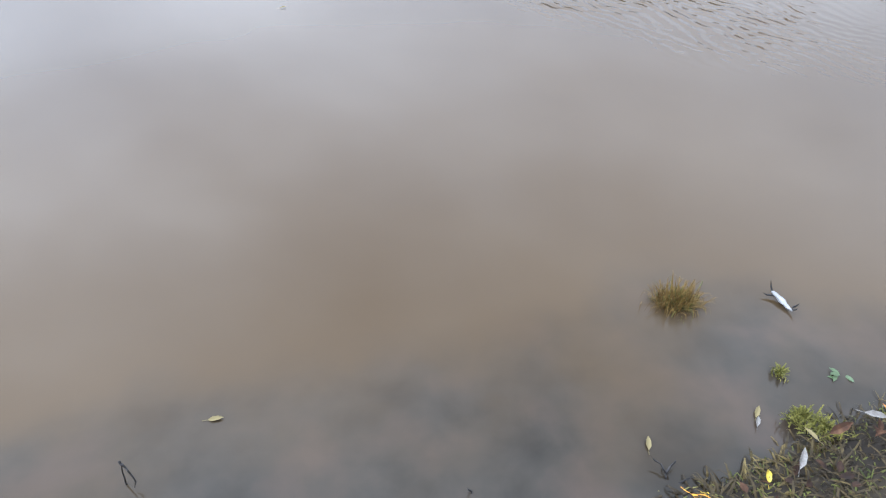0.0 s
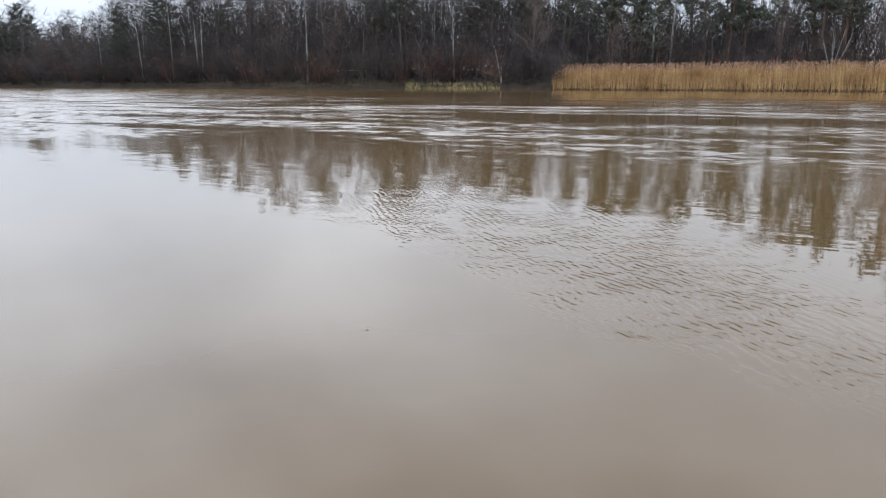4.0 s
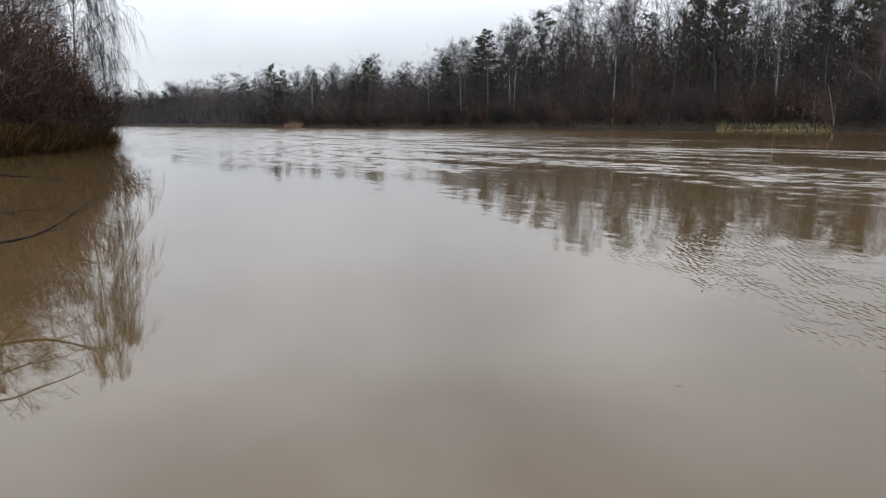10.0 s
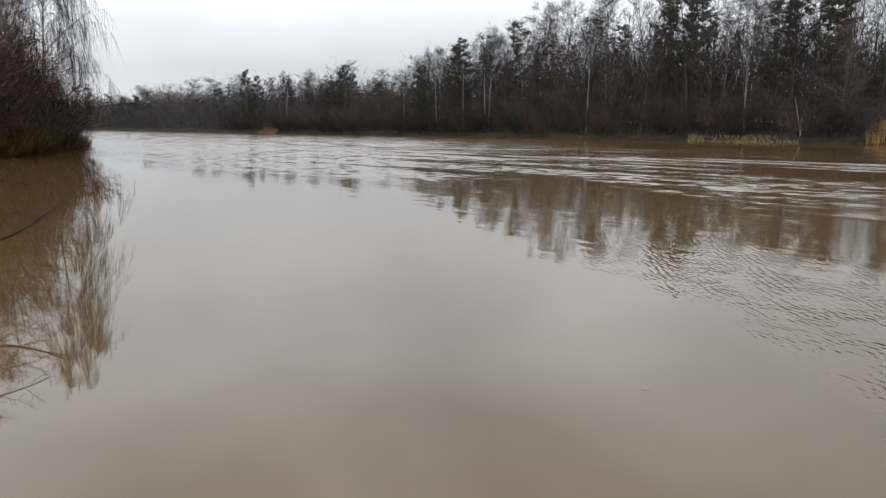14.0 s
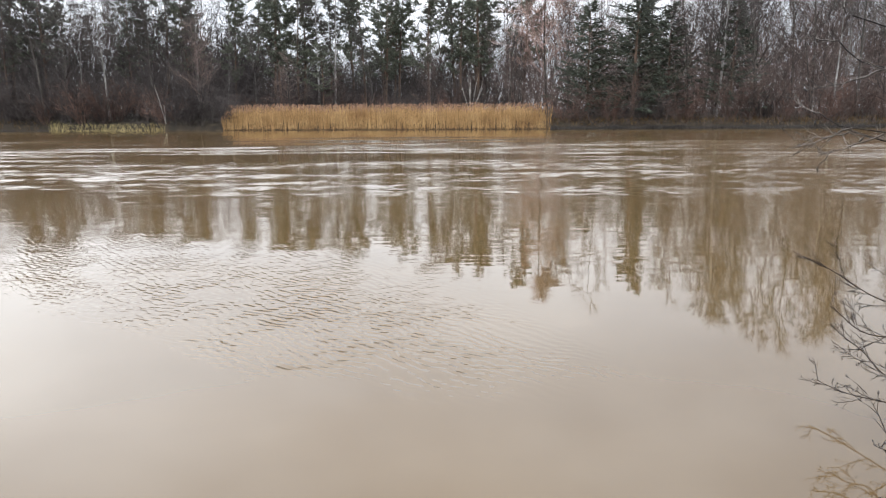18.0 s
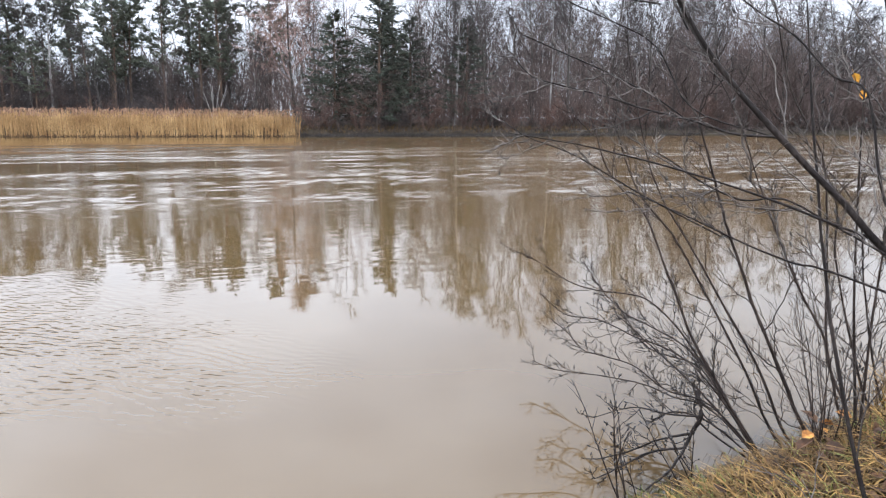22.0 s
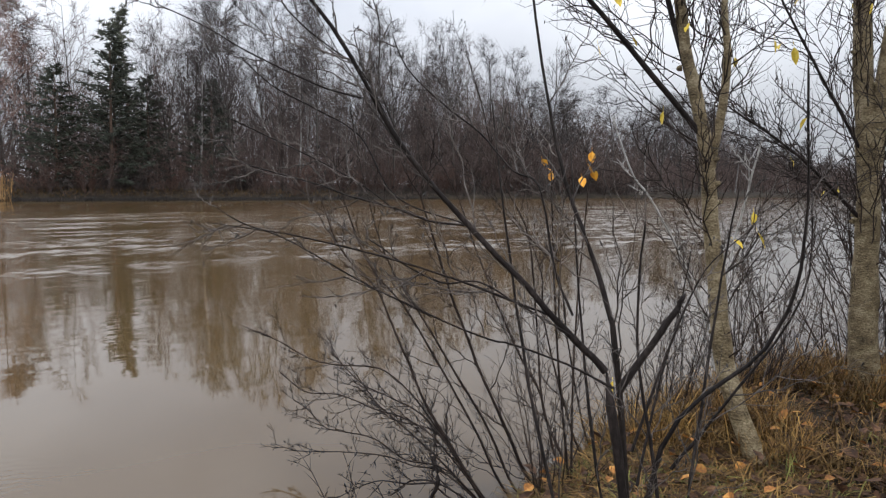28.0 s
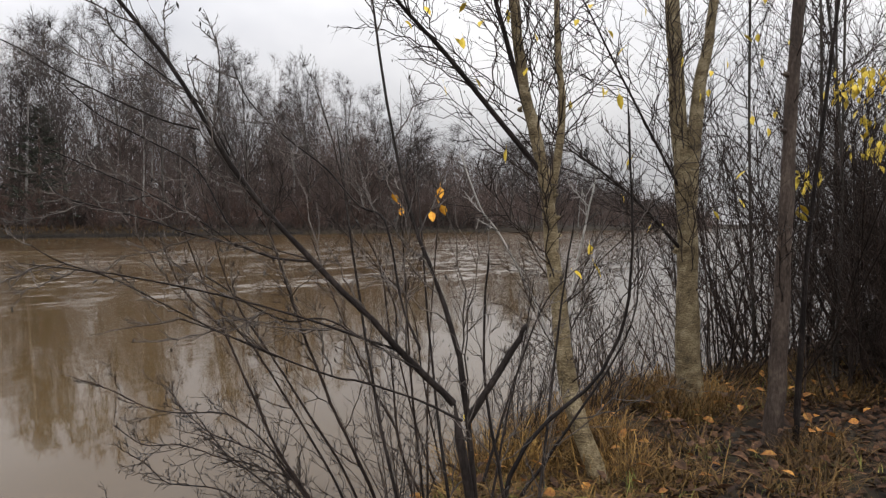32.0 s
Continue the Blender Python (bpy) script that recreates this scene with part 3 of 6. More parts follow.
def pine_tree(name, seed, height, label):
    """A Scots pine: bare lower trunk, uneven layered crown of needle tufts."""
    rng = random.Random(seed)
    root = new(name)
    wood, needles = Buf(), Buf()
    trunk = curve_pts(Vector((0, 0, -0.3)), Vector((rng.uniform(-0.03, 0.03), rng.uniform(-0.03, 0.03), 1)), height, 9, rng, 0.03, 0.1)
    r0 = 0.009 * height + 0.03
    wood.tube(trunk, [r0 * (1 - 0.9 * i / 9) for i in range(10)], 6)
    low = rng.uniform(0.2, 0.34)
    n = 44
    for i in range(n):
        s0 = low + (0.99 - low) * ((i + rng.random()) / n)
        p, d = on_line(trunk, s0)
        full = 0.45 + 0.55 * math.sin(math.pi * min(1, (s0 - low) / (1 - low) * 0.75 + 0.22))
        reach = height * 0.17 * full * rng.uniform(0.5, 1.25)
        limb = curve_pts(p, side_way(d, rng.uniform(1.0, 1.45), rng), reach, 3, rng, 0.15, 0.5)
        wood.tube(limb, [0.05 * (1 - s0) + 0.018, 0.02, 0.014, 0.008], 3)
        for j in range(7):
            q, e = on_line(limb, rng.uniform(0.3, 1.0))
            c = q + Vector((rng.gauss(0, 0.22), rng.gauss(0, 0.22), rng.gauss(0.06, 0.1)))
            size = rng.uniform(0.28, 0.5)
            for k in range(13):
                w = Vector((rng.gauss(0, 1), rng.gauss(0, 1), rng.gauss(0.35, 0.55))).normalized()
                needles.spike(c + w * size * 0.1, c + w * size * rng.uniform(0.7, 1.35), 0.05)
    part("trunk", wood, M_PINEBARK, root, smooth=True)
    part("crown", needles, M_PINE, root, "layered tufts of green needles")
    return tagged(root, label, "tree")


def spruce_tree(name, seed, height, label):
    """A spruce: dense drooping whorls that widen towards the ground."""
    rng = random.Random(seed)
    root = new(name)
    wood, needles = Buf(), Buf()
    trunk = curve_pts(Vector((0, 0, -0.3)), Vector((0, 0, 1)), height, 7, rng, 0.015)
    wood.tube(trunk, [(0.009 * height + 0.03) * (1 - 0.92 * i / 7) for i in range(8)], 6)
    n = int(height * 9.5)
    for i in range(n):
        s0 = 0.07 + 0.92 * ((i + rng.random()) / n)
        p, d = on_line(trunk, s0)
        reach = height * 0.28 * (1.02 - s0) ** 0.8 * rng.uniform(0.65, 1.2) + 0.15
        limb = curve_pts(p, side_way(d, rng.uniform(1.2, 1.75), rng), reach, 3, rng, 0.08, 0.25)
        wood.tube(limb, [0.02, 0.015, 0.012, 0.006], 3)
        for j in range(int(7 + reach * 9)):
            s = rng.uniform(0.12, 1.0)
            q, e = on_line(limb, s)
            w = side_way(e, rng.uniform(0.3, 1.0), rng) + Vector((0, 0, -0.35))
            needles.spike(q, q + w.normalized() * rng.uniform(0.3, 0.62) * (1.25 - 0.5 * s), 0.06)
    part("trunk", wood, M_PINEBARK, root, smooth=True)
    part("crown", needles, M_SPRUCE, root, "dense drooping dark green boughs")
    return tagged(root, label, "tree")


def bush(name, seed, height, mat, label, stems=13, wide=0.55):
    """A leafless bush of many stems with fine side twigs."""
    rng = random.Random(seed)
    root = new(name)
    wood, twigs = Buf(), Buf()
    for i in range(stems):
        a = rng.uniform(0, math.tau)
        base = Vector((math.cos(a), math.sin(a), 0)) * rng.uniform(0, 0.14 * height) + Vector((0, 0, -0.2))
        way = Vector((math.cos(a) * wide, math.sin(a) * wide, 1)) + rv(rng, 0.25)
        h = height * rng.uniform(0.65, 1.05)
        stem = curve_pts(base, way, h, 5, rng, 0.12, 0.2)
        wood.tube(stem, [0.028, 0.023, 0.018, 0.013, 0.009, 0.004], 3)
        for j in range(11):
            p, d = on_line(stem, rng.uniform(0.12, 1.0))
            sub = curve_pts(p, side_way(d, rng.uniform(0.35, 1.0), rng), h * rng.uniform(0.15, 0.33), 2, rng, 0.2, 0.2)
            twigs.tube(sub, [0.011, 0.009, 0.004], 3)
            for k in range(6):
                q, e = on_line(sub, rng.uniform(0.1, 1.0))
                twigs.spike(q, q + side_way(e, rng.uniform(0.3, 0.9), rng) * rng.uniform(0.3, 0.8), 0.014)
    part("branchwork", wood, mat, root)
    part("crown", twigs, mat, root)
    return tagged(root, label, "bush")


BIRCHES = [bare_tree("birch_tree", 11 + i, h, M_BIRCH, M_TWIG, sp, lo, 30, w, 0.04, 1.2, "tall leafless birch with pale trunk on the far bank") for i, (h, sp, lo, w) in enumerate([(17, 0.20, 0.30, 0.15), (18, 0.17, 0.38, 0.0), (16, 0.24, 0.28, 0.3), (18, 0.15, 0.42, 0.1)])]
GREYS = [bare_tree("bare_tree", 31 + i, h, M_GREY, mt, sp, lo, 28 if st < 3 else 22, 0.0, 0.06, 1.1 if st == 1 else 0.9, lb, st) for i, (h, sp, lo, st, mt, lb) in enumerate([(15, 0.22, 0.22, 1, M_TWIG, "leafless grey-brown tree on the far bank"), (13, 0.24, 0.18, 2, M_TWIG_RED, "leafless reddish-brown alder with two stems"), (16, 0.18, 0.30, 1, M_TWIG, "slender leafless grey tree on the far bank"), (12, 0.28, 0.16, 3, M_TWIG_RED, "leafless alder with several stems by the water")])]
PINES = [pine_tree("pine_tree", 51 + i, h, "Scots pine with layered dark green crown") for i, h in enumerate((15, 16.5, 14))]
SPRUCES = [spruce_tree("spruce_tree", 61 + i, h, "dense dark green spruce on the far bank") for i, h in enumerate((15, 11.5))]
BUSHES = [bush("bush", 71 + i, h, mt, lb, 13, w) for i, (h, mt, lb, w) in enumerate([(4.2, M_RUST, "dense leafless reddish-brown bush by the water", 0.5), (3.2, M_TWIG, "leafless grey-brown willow bush by the water", 0.75), (5.0, M_RUST, "tall leafless reddish thicket bush", 0.4)])]

# skyline: elevation of the tree tops by bearing, in degrees
SKYLINE = [(-80, 7.0), (-60, 1.4), (-54, 2.2), (-49, 3.3), (-45, 4.1), (-42, 3.6), (-38, 5.0), (-36, 3.9), (-33, 4.8), (-29, 6.6), (-23, 8.4), (-19, 9.6), (-12, 10.4), (0, 11.0), (15, 11.6), (30, 12.2), (35, 11.6), (48, 13.2), (55, 11.6), (66, 10.6), (72, 8.4), (76, 7.0), (82, 5.8), (86, 4.2), (90, 2.4), (100, 2.0)]


def height_at(x, y):
    az = math.degrees(math.atan2(x, y))
    return math.hypot(x, y) * math.tan(radians(interp(az, SKYLINE))) + 0.6


first_use = set()


def plant(proto, x, y, scale, turn, tall=1.0, sink=0.0):
    """Stands the first one, then copies of it."""
    z = land_z(x, y) - sink
    m = pose(x, y, z, 0, 0, turn)
    ob = proto
    if proto.name in first_use:
        ob = copy_thing(proto, m)
    first_use.add(proto.name)
    ob.matrix_basis = m @ Matrix.Diagonal((scale, scale, scale * tall, 1))
    return ob


SIZES = {}
for group in (BIRCHES, GREYS, PINES, SPRUCES, BUSHES):
    for proto in group:
        top = max(v.co.z for ch in proto.children for v in ch.data.vertices)
        SIZES[proto.name] = top


def plant_to(proto, x, y, height, turn, wide=1.0):
    s = height / SIZES[proto.name]
    w = min(1.25, max(0.75, s)) * wide
    return plant(proto, x, y, w, turn, s / w)


rng = random.Random(5)
# landmarks of the far bank: kind, x, y, height, turn
for proto, x, y, h, turn in [
        (BIRCHES[1], 16.2, 82.3, 20.0, 40), (BIRCHES[0], 14.5, 83.2, 18.0, 130), (BIRCHES[0], 36.4, 76.0, 17.5, 200),
        (PINES[0], 27.4, 80.0, 16.5, 0), (PINES[1], 30.8, 78.5, 17.5, 70), (PINES[2], 20.0, 82.5, 16.0, 150), (PINES[0], 24.0, 84.0, 16.5, 220), (PINES[1], 9.5, 86.0, 16.5, 20), (PINES[2], 5.0, 88.0, 16.0, 300),
        (PINES[1], 32.6, 77.0, 16.8, 250), (PINES[0], 0.0, 91.0, 16.5, 110), (PINES[2], 12.2, 84.2, 15.6, 30), (PINES[1], 22.4, 82.0, 15.2, 310), (PINES[2], -6.0, 92.0, 16.0, 310),
        (SPRUCES[1], 41.2, 66.6, 12.6, 0), (SPRUCES[0], 46.4, 65.3, 17.0, 90), (SPRUCES[0], 48.6, 67.6, 13.0, 200), (SPRUCES[1], 50.5, 64.8, 12.6, 45), (SPRUCES[0], 57.5, 62.6, 13.0, 130),
        (BIRCHES[0], -46.7, 96.6, 16.6, 60), (BIRCHES[3], -47.6, 97.2, 15.4, 160), (BIRCHES[2], -28.9, 90.0, 16.0, 200), (BIRCHES[1], -102.5, 112.5, 12.4, 10), (SPRUCES[1], -91.0, 120.5, 11.0, 20), (SPRUCES[0], -96.0, 121.0, 9.5, 70), (SPRUCES[1], -83.0, 119.0, 9.0, 100), (SPRUCES[0], -55.0, 103.5, 15.0, 10), (PINES[1], -20.0, 92.0, 15.5, 90)]:
    plant_to(proto, x, y, h, turn, 1.3 if proto in SPRUCES else 1.0)

rosy = bare_tree("birch_tree", 45, 18, M_GREY, M_PINKTWIG, 0.2, 0.22, 38, 0.1, 0.03, 1.15, "leafless birch with rosy-brown twigs", 1, 0.022)
SIZES[rosy.name] = 18.0
plant_to(rosy, 38.3, 70.4, 18.8, 10, 1.15)


def pole(name, label, foot, stems):
    root = tagged(new(name), label, "tree")
    root.location = foot
    rng = random.Random(len(label))
    for lean, h, r in stems:
        b = Buf()
        line = curve_pts(Vector((0, 0, -0.2)), Vector(lean), h, 5, rng, 0.05)
        b.tube(line, [r * (1 - 0.14 * i) for i in range(6)], 5)
        for k in range(5):
            p, d = on_line(line, rng.uniform(0.4, 0.95))
            b.spike(p, p + side_way(d, 0.8, rng) * rng.uniform(0.3, 0.9), 0.012)
        part("stem", b, M_PALEPOLE, root)


pole("dead_birch", "thin white dead birch leaning beside a broken stub", (-2.9, 82.4, land_z(-2.9, 82.4)), [((-0.16, 0, 1), 4.6, 0.042), ((-0.02, 0.02, 1), 2.3, 0.04)])
pole("pale_shrub", "fan of slender pale stems behind the reeds", (30.6, 74.6, land_z(30.6, 74.6)), [((0.35, 0, 1), 4.6, 0.05), ((0.15, 0.1, 1), 5.2, 0.05), ((-0.1, 0, 1), 4.8, 0.05), ((0.5, 0.1, 1), 4.2, 0.045), ((-0.3, 0.1, 1), 4.0, 0.045), ((0.02, 0.2, 1), 5.4, 0.05)])

# rows along the bank, thinner behind the reeds
x = -262.0
while x < 300:
    far_off = abs(x) > 120
    thin = 2.5 < x < 38
    for depth in ((6, 13, 24) if thin else (2.6, 7.5, 17) if not far_off else (3, 10)):
        px = x + rng.uniform(-1.8, 1.8)
        py = far_y(px) + depth * rng.uniform(0.75, 1.3)
        h = height_at(px, py) * rng.choice((0.8, 0.9, 0.98, 1.05, 1.1)) * rng.uniform(0.96, 1.05) * (1.12 if x > 38 else 1.0)
        if thin:
            kind = rng.choice([PINES[0], PINES[1], PINES[2], PINES[0], BIRCHES[3], GREYS[2]]) if depth > 8 else rng.choice([GREYS[0], GREYS[3], PINES[1], GREYS[1]])
            h *= 0.96 if depth > 8 else 0.62
        elif x < 2.5:
            kind = rng.choice([BIRCHES[0], BIRCHES[3], GREYS[0], GREYS[1], GREYS[2], GREYS[3], GREYS[0], GREYS[2], GREYS[1]] + ([PINES[1], PINES[2], PINES[0], SPRUCES[0], SPRUCES[1], PINES[1]] if x > -48 and depth > 6 else [SPRUCES[1]] if x < -48 else [GREYS[1], GREYS[3]]))
        else:
            kind = rng.choice([BIRCHES[3], GREYS[3], GREYS[0], GREYS[2], GREYS[1], GREYS[2], PINES[2] if x < 60 else GREYS[0]])
        if kind in (GREYS[1], GREYS[3]) and depth < 8:
            h *= 0.75
        turn, wide = rng.uniform(0, 360), rng.uniform(0.95, 1.15) * (1.6 if far_off else 1.0)
        if 38.0 < px < 50.5 and depth < 8 or thin and depth > 20 and rng.random() < 0.55:
            continue
        plant_to(kind, px, py, h, turn, wide)
    x += (4.0 if thin else 4.4) if not far_off else 8.5

# bushes along the edge
x = -120.0
while x < 140:
    thin = 3 < x < 37
    px = x + rng.uniform(-1.2, 1.2)
    py = far_y(px) + (rng.uniform(5, 9) if thin else rng.uniform(0.5, 2.4))
    plant_to(rng.choice(BUSHES), px, py, rng.uniform(3.4, 5.6) * (0.65 if thin else 1.0), rng.uniform(0, 360), rng.uniform(1.0, 1.35))
    x += 2.4 if abs(x) < 70 else 3.6


def far_wood(name, x0, x1, d0, d1, count, low, tall, mat, label, seed, twigs=8, fat=1.0, tilt=0.16):
    """The wood behind, too dense to count: wands with side twigs."""
    rng = random.Random(seed)
    buf = Buf()
    for i in range(count):
        x = rng.uniform(x0, x1)
        depth = rng.uniform(d0, d1)
        y = far_y(x) + depth
        dist = math.hypot(x, y)
        r = (0.006 + dist * 0.00014) * fat
        h = height_at(x, y) * tall * rng.uniform(0.4, 1.02) * (0.95 + 0.5 * noise.noise(Vector((x * 0.13, y * 0.13, seed))))
        z = land_z(x, y)
        p = Vector((x, y, z + rng.uniform(0, low * h)))
        q = p + Vector((rng.gauss(0, tilt), rng.gauss(0, tilt), 1)) * max(1.0, (z + h - p.z))
        bend = p.lerp(q, 0.5) + Vector((rng.gauss(0, 0.04), rng.gauss(0, 0.04), 0)) * h
        buf.tube([p, bend, q], [r * 1.0, r * 0.8, 0], 3)
        for k in range(twigs):
            s = rng.random() ** 0.8
            a = p.lerp(bend, s * 2) if s < 0.5 else bend.lerp(q, s * 2 - 1)
            w = Vector((rng.gauss(0, 1), rng.gauss(0, 1), rng.uniform(-0.1, 1.0))).normalized()
            m = a + w * rng.uniform(0.4, 1.3) * (1 + 0.2 * (fat - 1))
            buf.spike(a, m, r * 0.8)
            buf.spike(a.lerp(m, 0.4), m + Vector((rng.gauss(0, 0.4), rng.gauss(0, 0.4), rng.uniform(0, 0.5))), r * 0.6)
    return tagged(new(name, buf.mesh(name, mat)), label, "wood", kind="stuff")


far_wood("far_wood", -275, -60, 2, 20, 2600, 0.15, 0.9, M_HAZETWIG, "dense leafless grey-brown wood on the far bank", 301)
far_wood("far_wood", -100, 5, 3, 20, 3600, 0.3, 0.78, M_TWIG, "dense dark leafless wood on the far bank", 302)
far_wood("far_wood", 1, 40, 14, 34, 1200, 0.2, 0.56, M_TWIG, "open grey wood behind the reeds", 303)
far_wood("far_wood", 34, 130, 7, 22, 3300, 0.25, 0.84, M_TWIG_RED, "dense leafless reddish-brown wood on the far bank", 304)
far_wood("far_wood", 100, 330, 3, 25, 1200, 0.2, 0.9, M_TWIG_RED, "leafless reddish wood where the river bends", 305)
far_wood("undergrowth", -130, 5, 0.3, 7, 3400, 0.02, 0.40, M_TWIG, "dark tangled undergrowth at the water's edge", 306, 8, 1.5, 0.45)
far_wood("undergrowth", 3, 38, 6, 16, 500, 0.02, 0.24, M_TWIG, "low brown undergrowth behind the reeds", 307, 8, 1.4, 0.45)
far_wood("undergrowth", 34.5, 150, 0.3, 7, 2000, 0.02, 0.42, M_TWIG_RED, "dark reddish undergrowth on the bank edge", 308, 8, 1.5, 0.45)
far_wood("undergrowth", 90, 340, 0.3, 12, 1400, 0.02, 0.75, M_TWIG_RED, "reddish undergrowth towards the river bend", 309, 8, 1.4, 0.4)
far_wood("far_wood", -58, 9, 20, 46, 1400, 0.05, 0.76, M_TWIG, "deep shaded wood behind the far bank", 310, 6, 3.6, 0.3)
# upstream wood again in the twig colour lightened for haze
far_wood("far_wood", -280, -58, 20, 46, 2300, 0.05, 0.78, M_HAZETWIG, "deep haze-grey wood behind the far bank upstream", 313, 6, 3.6, 0.3)
far_wood("undergrowth", -290, -95, 0.2, 7, 1700, 0.02, 0.55, M_HAZETWIG, "haze-grey undergrowth at the water's edge upstream", 314, 6, 2.0, 0.45)
far_wood("far_wood", 0, 42, 30, 62, 1500, 0.1, 0.44, M_TWIG, "deep open wood far behind the reeds", 311, 6, 2.6, 0.25)
far_wood("far_wood", 32, 340, 20, 46, 2800, 0.05, 0.76, M_TWIG_RED, "deep shaded reddish wood behind the far bank", 312, 6, 3.6, 0.3)


# ---- reeds and sedge at the far water's edge ----
def reed_stand():
    rng = random.Random(91)
    stalks, plumes = Buf(), Buf()
    for i in range(5200):
        s = rng.random()
        x = 3.0 + 33.0 * s
        edge = far_y(x) - 0.4 - 0.6 * noise.noise(Vector((x * 0.4, 0, 2)))
        d = rng.random() ** 1.4 * 4.5
        y = edge + d - 0.5
        h = rng.uniform(2.1, 2.95) * (1 + 0.10 * noise.noise(Vector((x * 0.5, y * 0.5, 7))))
        if s < 0.03:
            h *= 0.6 + s * 13
        p = Vector((x, y, -0.1))
        lean = Vector((rng.gauss(0, 0.07), rng.gauss(0, 0.06), 1))
        stalks.blade(p, lean, h, rng.uniform(0.022, 0.045), rng.uniform(-0.6, 0.6), 0.05)
        for k in range(2):
            q = p + lean * h * rng.uniform(0.25, 0.8)
            stalks.blade(q, Vector((rng.gauss(0, 0.4), rng.gauss(0, 0.4), 0.9)), rng.uniform(0.3, 0.6), 0.03, rng.uniform(-0.8, 0.8), 0.6)
        if rng.random() < 0.6:
            q = p + lean * h * 0.95
            for k in range(2):
                plumes.blade(q, Vector((rng.uniform(0, 0.5), rng.gauss(0, 0.2), 0.8)), rng.uniform(0.2, 0.35), 0.06, rng.uniform(-0.8, 0.8), 0.8)
    # short dark blades draw the shaded line at the reeds' foot
    foot = Buf()
    for i in range(2600):
        x = 3.1 + 32.8 * rng.random()
        y = far_y(x) - 1.0 - 0.6 * noise.noise(Vector((x * 0.4, 0, 2))) + rng.uniform(0, 0.5)
        foot.blade(Vector((x, y, -0.06)), Vector((rng.gauss(0, 0.3), rng.gauss(0, 0.2), 1)), rng.uniform(0.15, 0.42), rng.uniform(0.03, 0.06), rng.uniform(-0.6, 0.6), 0.5)
    root = tagged(new("reed_stand"), "dry golden reeds standing in the shallows", "reeds", kind="stuff")
    part("stalks", stalks, M_REED, root)
    part("stubble", foot, M_REEDSHADE, root, "dark wet blades standing in for shade between the reeds")
    part("plumes", plumes, M_PLUME, root, "brown feathery plumes")


def tussock_strip(name, x0, x1, off, depth, count, lo, hi, mat, label, seed, y_of=far_y):
    rng = random.Random(seed)
    buf = Buf()
    for i in range(count):
        x = rng.uniform(x0, x1)
        y = y_of(x) + off + rng.random() * depth
        thick = 0.55 + 0.6 * noise.noise(Vector((x * 0.6, y * 0.6, seed)))
        p = Vector((x, y, max(land_z(x, y), -0.05)))
        buf.blade(p, Vector((rng.gauss(0, 0.35), rng.gauss(0, 0.35), 1)), rng.uniform(lo, hi) * max(0.35, thick + 0.3), rng.uniform(0.02, 0.05), rng.uniform(-0.9, 0.9), 0.6)
    return tagged(new(name, buf.mesh(name, mat)), label, "grass", kind="stuff")


reed_stand()
tussock_strip("sedge", -15, -3.0, -0.5, 1.2, 900, 0.3, 0.7, M_SEDGE, "pale withered sedge along the far bank", 21)
tussock_strip("sedge", -50, -15, -0.1, 2.5, 900, 0.3, 0.7, M_DRYGRASS, "brown withered grass along the far bank", 22)
tussock_strip("sedge", 37, 110, -0.1, 2.0, 1500, 0.2, 0.5, M_TWIG_RED, "dark withered stalks on the earthy bank edge", 23)
tussock_strip("withered_grass", 36.5, 75, 0.3, 1.6, 1800, 0.25, 0.7, M_DRYGRASS, "brown withered grass on top of the earthy bank", 25)
# black blades added as the shadow line under the overhanging far bank
tussock_strip("bank_roots", 36.3, 90, -0.5, 0.6, 6500, 0.2, 0.6, M_BLACK, "dark blades in place of the shadow under the bank overhang", 26)
tussock_strip("bank_roots", -110, -15, -0.4, 0.5, 2600, 0.15, 0.45, M_BLACK, "dark blades in place of the shadow under the bank overhang", 27)
tussock_strip("reed_islet", -108, -102.5, -1.5, 2.5, 700, 0.8, 1.7, M_PLUME, "small clump of dry reeds in the water", 24)


# ---- thicket on the near bank upstream ----
hang = bare_tree("weeping_birch", 401, 15.5, M_BIRCH, M_TWIG, 0.30, 0.28, 38, 1.0, 0.05, 1.6, "leafless birch with long hanging twigs over the river", 1, 0.0085, True)
SIZES[hang.name] = max(v.co.z for ch in hang.children for v in ch.data.vertices)
plant_to(hang, -38.5, 22.5, 14.6, 30, 0.68)
